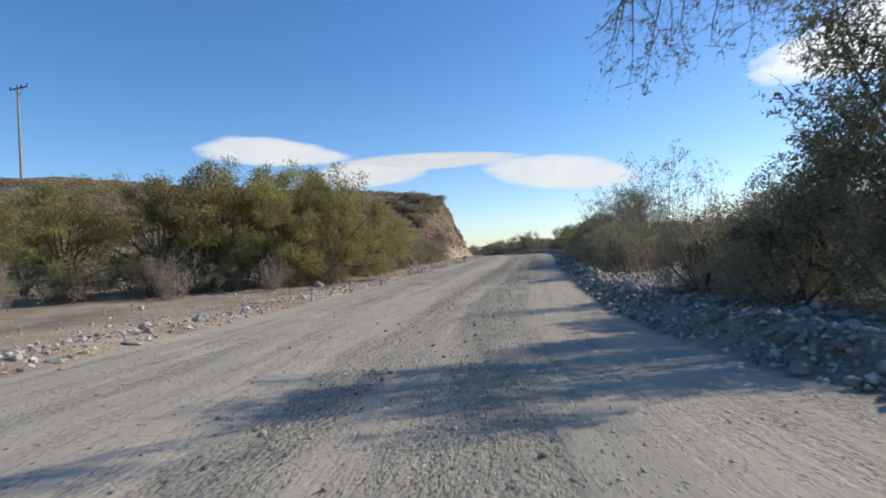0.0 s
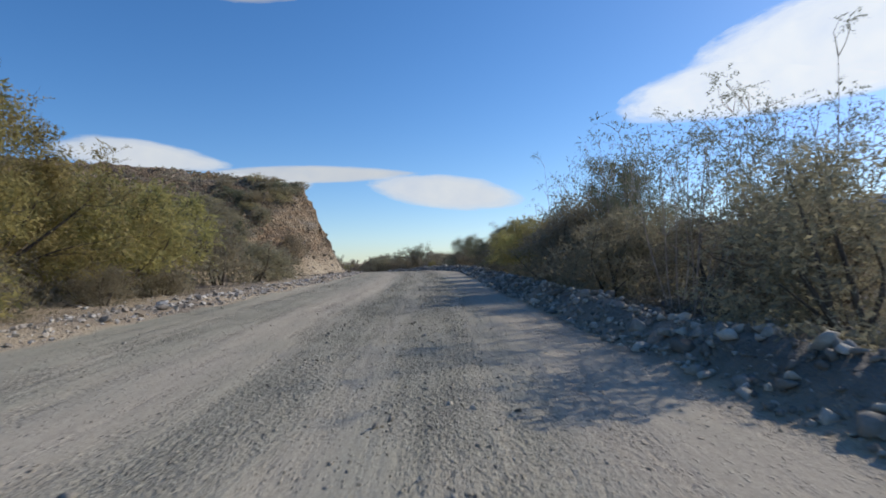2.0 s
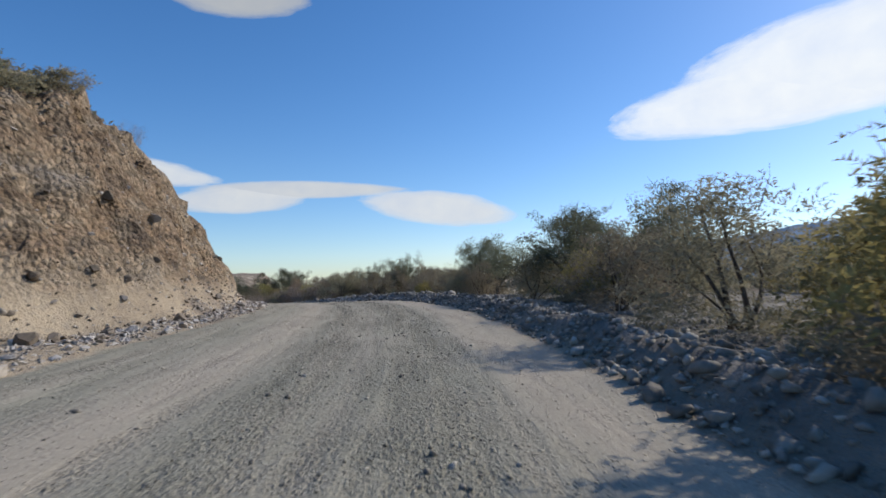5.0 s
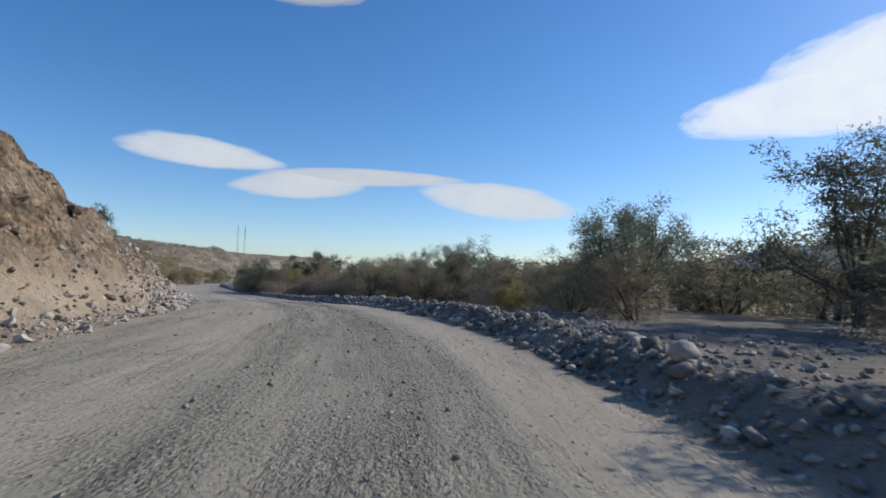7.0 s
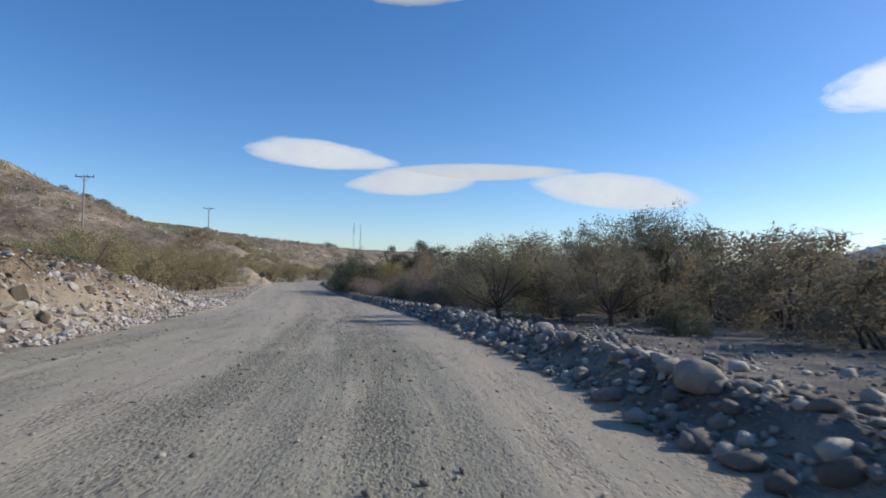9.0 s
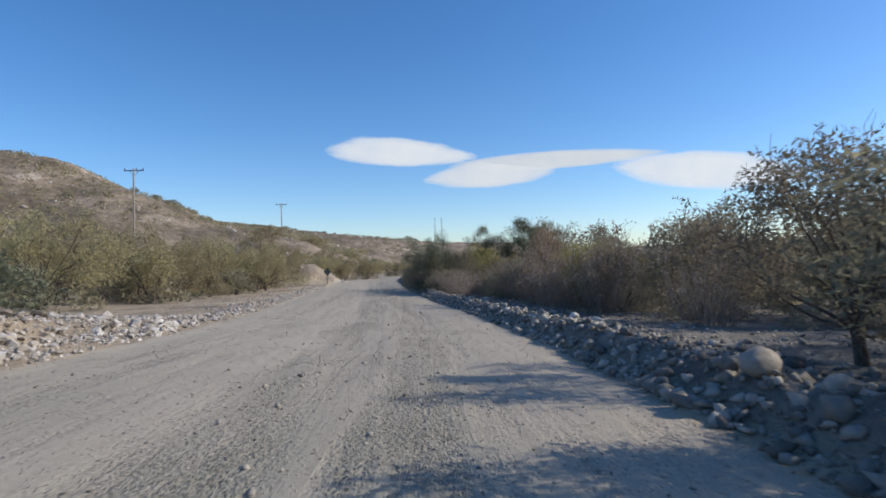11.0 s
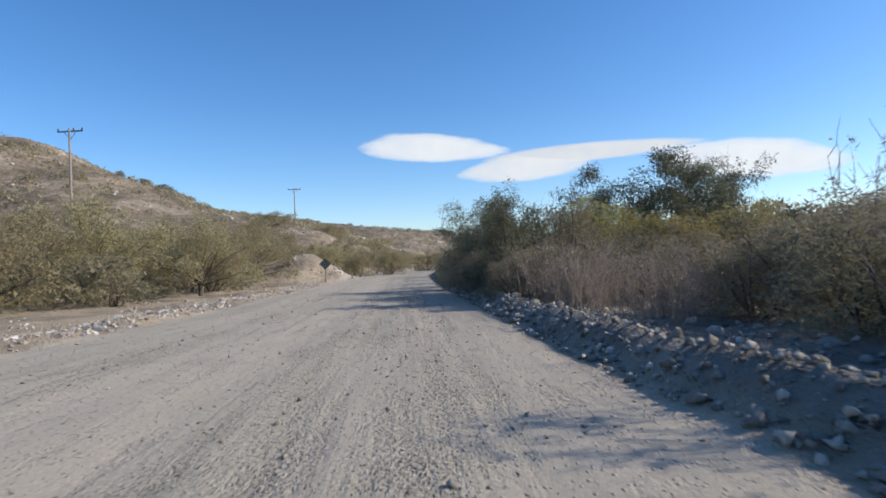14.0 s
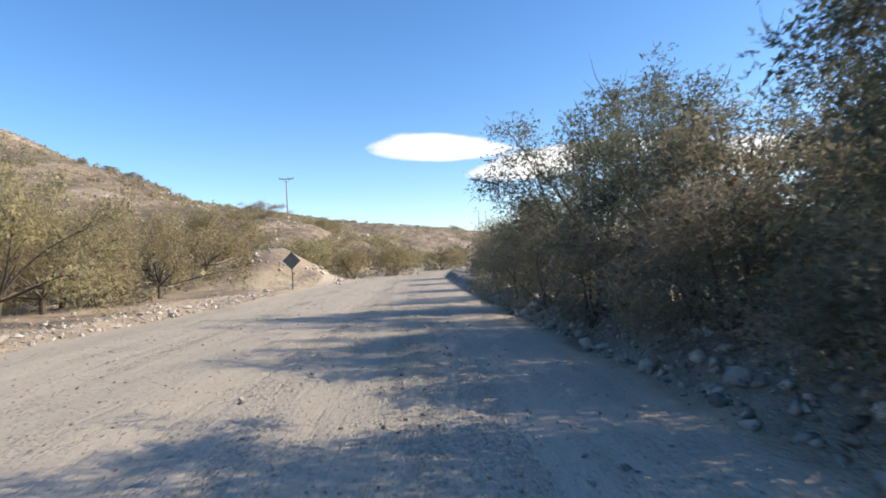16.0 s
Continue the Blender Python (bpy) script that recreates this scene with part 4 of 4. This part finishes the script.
rng = np.random.default_rng(91)
n = 34000
y = rng.uniform(-4, 180, n)
u = left_edge(y) + (right_edge(y) - left_edge(y)) * rng.random(n)
lane = rng.choice([-1.6, -0.2, 0.5, -4.9], n, p=[0.32, 0.3, 0.3, 0.08]) - 0.15 * np.sin(y * 0.07) + rng.normal(0, 0.3, n)
u = np.where(rng.random(n) < 0.7 - 0.3 * smoothstep(108, 130, y), lane, u)
r = np.clip(rng.lognormal(-4.1, 0.45, n), 0.009, 0.06)
x = line_x(y) + u
scatter("road_gravel", "loose gravel lying on the road", "gravel", M_GRAVEL, np.stack([x, y, on_land(x, y) + r * 0.2, r], 1), 92)
n = 9500
y = rng.uniform(66, 128, n)
u = left_edge(y) - 0.8 - rng.uniform(0, 8.5, n)
x = line_x(y) + u
z = land(x, y)[0]
r = np.clip(rng.lognormal(-3.2, 0.6, n), 0.022, 0.28)
stuck = []
for p, q in zip(np.stack([x, y, z], 1), r):
    spot, way = GROUND_TREE.find_nearest(Vector(p))[:2]
    stuck.append((*(spot + way * q * 0.3), q))
scatter("cut_stones", "stones sticking out of the cut bank", "stones", M_CUT, np.array(stuck), 93, False)
n = 6000
y = rng.uniform(97, 132, n)
u = left_edge(y) - 0.3 - np.abs(rng.normal(0, 1.9, n))
x = line_x(y) + u
r = np.clip(rng.lognormal(-3.15, 0.6, n), 0.022, 0.26)
scatter("bank_stones", "pale broken stones heaped on the low bank", "stones", M_PALE, np.stack([x, y, on_land(x, y) + r * 0.25, r], 1), 96, False)
n = 12000
y = rng.uniform(0, 190, n)
u = right_edge(y) + 1.5 + np.abs(rng.normal(0, 2.6, n))
x = line_x(y) + u
r = np.clip(rng.lognormal(-3.1, 0.5, n), 0.02, 0.2)
scatter("wash_stones", "scattered grey stones on the dry wash", "stones", M_STONE, np.stack([x, y, on_land(x, y) + r * 0.1, r], 1), 94)
n = 6000
y = rng.uniform(8, 200, n)
u = left_edge(y) - 0.6 - np.abs(rng.normal(0, 3.0, n))
x = line_x(y) + u
r = np.clip(rng.lognormal(-3.2, 0.5, n), 0.02, 0.16)
scatter("sand_stones", "scattered pale stones on the sandy verge", "stones", M_PALE, np.stack([x, y, on_land(x, y) + r * 0.1, r], 1), 95)


def boulder(x, y, r, mat=None, stretch=(1.2, 0.9, 0.75)):
    bm = bmesh.new()
    bmesh.ops.create_icosphere(bm, subdivisions=3, radius=1.0)
    for v in bm.verts:
        v.co *= 1 + 0.22 * noise.fractal(v.co * 1.1 + Vector((x, y, 0)), 0.9, 2.0, 4)
        v.co = Vector((v.co.x * stretch[0], v.co.y * stretch[1], v.co.z * stretch[2])) * r
    me = bpy.data.meshes.new("boulder")
    bm.to_mesh(me)
    bm.free()
    me.materials.append(mat or M_PALE)
    for p in me.polygons:
        p.use_smooth = True
    ob = new("boulder", me)
    ob.matrix_world = pose(x, y, land_z(x, y) + r * 0.25, 0, 0, _rng.uniform(0, 360))
    return tagged(ob, "rounded pale boulder on the stone ridge", "boulder", "boulders")


for a in [(12.3, 102.6, 0.24), (15.4, 97.2, 0.22), (11.3, 108.3, 0.17), (10.3, 110.4, 0.18), (1.8, 145, 0.36), (6.2, 135.2, 0.19), (6.8, 132.5, 0.2), (14.6, 83.2, 0.18),
          (13.3, 93.0, 0.17), (8.0, 121.5, 0.2), (2.9, 142.2, 0.17), (-6.6, 30.4, 0.26)]:
    boulder(*a)


# ---- brush on the hills ----
def hill_brush(name, label, mat, seed, n, pick, tall=(0.3, 0.95)):
    rng = np.random.default_rng(seed)
    vs, made = [], 0
    while made < n:
        x, y = pick(rng)
        if -8 < x - line_x(y) - left_edge(y) < 14 and not 50 < y < 90:
            continue
        z = land_z(x, y)
        s = rng.uniform(*tall)
        k = 20
        d = rng.normal(size=(k, 3))
        d /= np.linalg.norm(d, axis=1)[:, None]
        b = d * np.array([1, 1, 0.7]) * s * rng.uniform(0.3, 1, (k, 1)) + (x, y, z + 0.45 * s)
        e = np.cross(d, rng.normal(size=(k, 3)))
        vs.append(np.stack([b - e * s * 0.16, b + e * s * 0.16, b + d * s * 0.42], 1).reshape(-1, 3))
        made += 1
    v = np.concatenate(vs)
    me = mesh_of(name, v, np.arange(len(v)).reshape(-1, 3), mat)
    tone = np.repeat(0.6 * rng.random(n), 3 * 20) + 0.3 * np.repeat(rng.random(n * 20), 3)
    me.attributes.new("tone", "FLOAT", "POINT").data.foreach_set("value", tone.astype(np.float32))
    return tagged(new(name, me), label, "brush", kind="stuff")


def on_cut(r):
    y = r.uniform(56, 88)
    return float(line_x(y) + left_edge(y)) - 6.5 - abs(r.normal(0, 16)), y


hill_brush("hill_brush_near", "low dry brush on the cut hill", M_BROWN, 101, 1800, on_cut, (0.15, 0.45))
hill_brush("hill_brush_far", "low brush dotted over the far hillside", M_BROWN, 102, 6500, lambda r: (r.uniform(-190, -20), r.uniform(140, 430)))
hill_brush("hill_brush_green", "olive brush dotted over the far hillside", M_DUSTY, 103, 3000, lambda r: (r.uniform(-150, -25), r.uniform(160, 340)))
hill_brush("wash_brush", "distant brush across the dry wash", M_BROWN, 104, 2600, lambda r: (r.uniform(26, 190), r.uniform(-10, 330)))

n = 9000
x, y = rng.uniform(-190, -30, n), rng.uniform(150, 430, n)
keep = (land(x, y)[3] > 0.6) & (np.array([noise.noise(Vector((p * 0.03, q * 0.03, 4))) for p, q in zip(x, y)]) > -0.12)
x, y = x[keep], y[keep]
r = np.clip(rng.lognormal(-1.75, 0.6, len(x)), 0.1, 1.0)
scatter("hill_rocks", "pale rock outcrops on the far hillside", "rocks", M_PALE, np.stack([x, y, on_land(x, y) + r * 0.1, r], 1), 97)

n = 260
x, y = rng.normal(-33.6, 2.4, n), rng.normal(200.5, 3.2, n)
r = np.clip(rng.lognormal(-2.5, 0.6, n), 0.04, 0.4)
scatter("spur_stones", "pale broken rock on the spur by the sign", "rocks", M_PALE, np.stack([x, y, on_land(x, y) + r * 0.2, r], 1), 98)
for a in [(-96, 250, 4.5, 1.9), (-100, 248.5, 3, 1.3), (-104.5, 246.5, 2.4, 1.1), (-124, 366, 5, 2.0), (-108, 373, 4, 1.6), (-87, 444, 8, 3.2), (-85, 452, 7, 2.4)]:
    plant("s", *a, group="bushes on the ridge")

# ---- poles, mast, sign ----
k = Mat("weathered_wood", 0.85)
M_WOOD = k.colour(k.ramp(k.noise(k.scaled(k.coord("Object"), (20, 20, 1.5)), 2.0, 4), (0.35, (0.24, 0.20, 0.165)), (0.65, (0.42, 0.37, 0.31))))
k = Mat("dark_steel", 0.5)
k.b.inputs["Metallic"].default_value = 0.6
M_STEEL = k.colour(k.ramp(k.noise(k.coord("Object"), 8.0, 3), (0.4, (0.10, 0.105, 0.11)), (0.7, (0.2, 0.2, 0.2))))
k = Mat("porcelain", 0.25)
M_GLAZE = k.colour(k.ramp(k.noise(k.coord("Object"), 6.0, 2), (0.4, (0.10, 0.06, 0.045)), (0.7, (0.16, 0.10, 0.08))))
k = Mat("sign_back", 0.55)
M_SIGN = k.colour(k.ramp(k.noise(k.coord("Object"), 3.0, 4), (0.4, (0.085, 0.10, 0.085)), (0.7, (0.15, 0.16, 0.14))))


def box_bm(cx, cy, cz, sx, sy, sz, bevel=0.01):
    bm = bmesh.new()
    bmesh.ops.create_cube(bm, size=1.0)
    bmesh.ops.scale(bm, vec=(sx, sy, sz), verts=bm.verts)
    bmesh.ops.bevel(bm, geom=list(bm.edges), offset=min(bevel, 0.3 * min(sx, sy, sz)), segments=1, affect="EDGES")
    bmesh.ops.translate(bm, vec=(cx, cy, cz), verts=bm.verts)
    return bm


def power_pole(x, y, top, turn, h=10.0):
    root = new("power_pole")
    root.matrix_world = pose(x, y, top - h, 0, 0, turn)
    tagged(root, "weathered wooden power pole with crossarm and insulators", "power pole", "power poles")
    add_part("pole", joined_tubes("pole", [([(Vector((0, 0, -1.5)), 0.17), (Vector((0, 0, h * 0.5)), 0.145), (Vector((0, 0, h)), 0.11)], 10)], M_WOOD), root)
    arm = part("crossarm", box_bm(0, 0.13, h - 0.35, 3.2, 0.13, 0.16), M_STEEL, root)
    for s in (-1, 1):
        add_part("brace", joined_tubes("brace", [([(Vector((0, 0.14, h - 1.35)), 0.03), (Vector((0.75 * s, 0.14, h - 0.42)), 0.03)], 5)], M_STEEL), arm)
    for ox in (-1.5, 0.45, 1.5):
        rows = [(Vector((ox, 0.13, h - 0.27)), 0.03), (Vector((ox, 0.13, h - 0.2)), 0.1), (Vector((ox, 0.13, h - 0.1)), 0.07), (Vector((ox, 0.13, h - 0.06)), 0.1),
                (Vector((ox, 0.13, h + 0.06)), 0.03)]
        add_part("insulator", joined_tubes("insulator", [(rows, 8)], M_GLAZE), arm)
    return root


power_pole(-63.1, 196.8, 16.9, 12)
power_pole(-78.5, 275.7, 19.2, 25)
power_pole(-50.6, 70.5, 23.4, -20, 10.5)


def radio_mast(x, y, top, h):
    root = tagged(new("radio_mast"), "thin lattice radio mast far away", "radio mast", "masts")
    root.location = (x, y, top - h)
    for sx, sy in ((-1, -0.6), (1, -0.6), (0, 1.1)):
        add_part("leg", joined_tubes("leg", [([(Vector((sx * 1.6, sy * 1.6, -20)), 0.16), (Vector((sx * 0.7, sy * 0.7, h)), 0.12)], 5)], M_STEEL), root)
    for i in range(14):
        z = h * i / 14
        s = 1.6 - 0.9 * z / h
        z2 = h * (i + 1) / 14
        add_part("strut", joined_tubes("strut", [([(Vector((-s, -0.6 * s, z)), 0.08), (Vector((s, -0.6 * s, z2)), 0.08)], 4)], M_STEEL), root)
    return root


radio_mast(-231, 1136, 81, 45)
radio_mast(-219, 1136, 80, 45)


def road_sign(x, y, turn):
    root = tagged(new("road_sign"), "diamond road warning sign on a steel post", "road sign")
    root.matrix_world = pose(x, y, land_z(x, y), 0, 0, turn)
    add_part("post", joined_tubes("post", [([(Vector((0, 0.05, -0.4)), 0.04), (Vector((0, 0.05, 2.3)), 0.04)], 8)], M_STEEL), root)
    bm = box_bm(0, 0, 0, 0.8, 0.02, 0.8, 0.004)
    bmesh.ops.rotate(bm, cent=(0, 0, 0), matrix=Matrix.Rotation(radians(45), 3, "Y"), verts=bm.verts)
    bmesh.ops.translate(bm, vec=(0, 0, 1.8), verts=bm.verts)
    part("plate", bm, M_SIGN, root)
    return root


road_sign(-27.6, 192.2, 20)


# ---- distance: mountains and clouds ----
def mountain(name, label, az0, az1, dist, base, peak, seed, col):
    # haze of the far air is painted into the ridge's blue base colour
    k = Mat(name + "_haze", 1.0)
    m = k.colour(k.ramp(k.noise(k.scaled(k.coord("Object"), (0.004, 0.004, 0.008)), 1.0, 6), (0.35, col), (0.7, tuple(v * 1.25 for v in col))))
    nx, nz = 160, 12
    vs = []
    for i in range(nx):
        t = i / (nx - 1)
        a = radians(az0 + (az1 - az0) * t)
        h = peak * (math.sin(math.pi * min(1, t * 1.25 + 0.02)) ** 0.5 if t < 0.4 else 1.0) * (1 + 0.16 * noise.fractal(Vector((t * 9, seed, 0)), 0.9, 2.1, 5))
        for j in range(nz):
            s = j / (nz - 1)
            d = dist + 900 * s + 60 * noise.fractal(Vector((t * 25, s * 6, seed)), 0.9, 2.1, 4)
            vs.append((5 + d * math.sin(a), 80 + d * math.cos(a), base + (h - base) * s + 14 * s * (1 - s) * noise.noise(Vector((t * 40, s * 8, seed)))))
    a = (np.arange(nx - 1)[:, None] * nz + np.arange(nz - 1)[None, :]).ravel()
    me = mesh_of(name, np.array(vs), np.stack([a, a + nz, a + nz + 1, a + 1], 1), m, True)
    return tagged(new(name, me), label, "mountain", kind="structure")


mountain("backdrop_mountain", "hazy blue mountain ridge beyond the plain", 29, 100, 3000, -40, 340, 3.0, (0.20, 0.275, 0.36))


def cloud(az, el, half, up, down, tilt, nose, seed, bright=1.0, dist=4550.0):
    """A smooth lens-shaped cloud: half width, rise and fall in degrees; nose moves its thick part sideways."""
    k = Mat("cloud_vapour", 1.0)
    rim = k.attr("rim")
    o = k.coord("Object")
    soft = k.math("ADD", rim, k.math("MULTIPLY", k.math("SUBTRACT", k.noise(k.scaled(o, (0.35, 1.0, 1.0)), 0.012, 6, 0.65), 0.5), 0.34))
    alpha = k.ramp(soft, (0.60, 0.96), (0.80, 0.82), (0.92, 0.38), (1.0, 0.0))
    # the cloud emits its white itself, standing in for sunlight on the vapour
    em = k.t.nodes.new("ShaderNodeEmission")
    k.put(em.inputs["Color"], k.ramp(k.noise(o, 0.003, 4), (0.3, (0.80, 0.87, 0.98)), (0.7, (0.93, 0.97, 1.0))))
    em.inputs["Strength"].default_value = bright
    tr = k.t.nodes.new("ShaderNodeBsdfTransparent")
    mx = k.t.nodes.new("ShaderNodeMixShader")
    k.put(mx.inputs[0], alpha)
    k.t.links.new(tr.outputs[0], mx.inputs[1])
    k.t.links.new(em.outputs[0], mx.inputs[2])
    k.t.links.new(mx.outputs[0], k.t.nodes["Material Output"].inputs["Surface"])
    deg = dist * math.tan(radians(1))
    rings, seg = 14, 96
    vs, rims, fs = [], [], []
    for i in range(rings + 1):
        s = i / rings
        for j in range(seg):
            a = 2 * math.pi * j / seg
            c, q = math.cos(a), math.sin(a)
            wob = 1 + 0.07 * noise.fractal(Vector((c * 1.3, q * 1.3, seed)), 0.9, 2.0, 4)
            x = half * c * s * wob
            z = (up if q > 0 else down) * math.copysign(abs(q) ** 1.25, q) * s * wob
            z *= 1 + nose * c
            ct, st = math.cos(radians(tilt)), math.sin(radians(tilt))
            vs.append(((x * ct - z * st) * deg, -0.25 * half * deg * (1 - s * s), (x * st + z * ct) * deg))
            rims.append(s)
            if i < rings:
                b, n2 = i * seg + j, i * seg + (j + 1) % seg
                fs.append((b, n2, n2 + seg, b + seg))
    me = mesh_of("cloud", np.array(vs), np.array(fs), k.m, True)
    me.attributes.new("rim", "FLOAT", "POINT").data.foreach_set("value", np.array(rims, np.float32))
    ob = new("cloud", me)
    a, e = radians(az), radians(el)
    ob.matrix_world = Matrix.Translation((5 + dist * math.sin(a) * math.cos(e), 80 + dist * math.cos(a) * math.cos(e), dist * math.sin(e))) @ Euler((e, 0, -a)).to_matrix().to_4x4()
    ob.visible_shadow = False
    return tagged(ob, "smooth white lens-shaped cloud in the blue sky", "cloud", "clouds", "structure")


cloud(-16.0, 10.6, 7.6, 1.5, 1.3, -3.5, -0.25, 1.0, 0.90)
cloud(-7.4, 8.4, 6.7, 1.35, 1.35, 3.0, 0.15, 2.0, 0.86)
cloud(-1.0, 9.55, 10.5, 0.8, 0.95, 0.5, -0.2, 3.0, 0.80, 4600.0)
cloud(11.6, 7.65, 7.9, 1.75, 1.85, -7.0, 0.1, 4.0, 0.92)
cloud(43.0, 14.95, 15.4, 3.1, 2.5, 1.0, -0.1, 5.0, 1.15)
cloud(52.5, 17.4, 18.0, 4.6, 3.8, 1.5, -0.25, 7.0, 1.15, 4500.0)
cloud(-7.2, 26.4, 6.6, 1.5, 2.0, 3.0, 0.0, 6.0, 0.60)
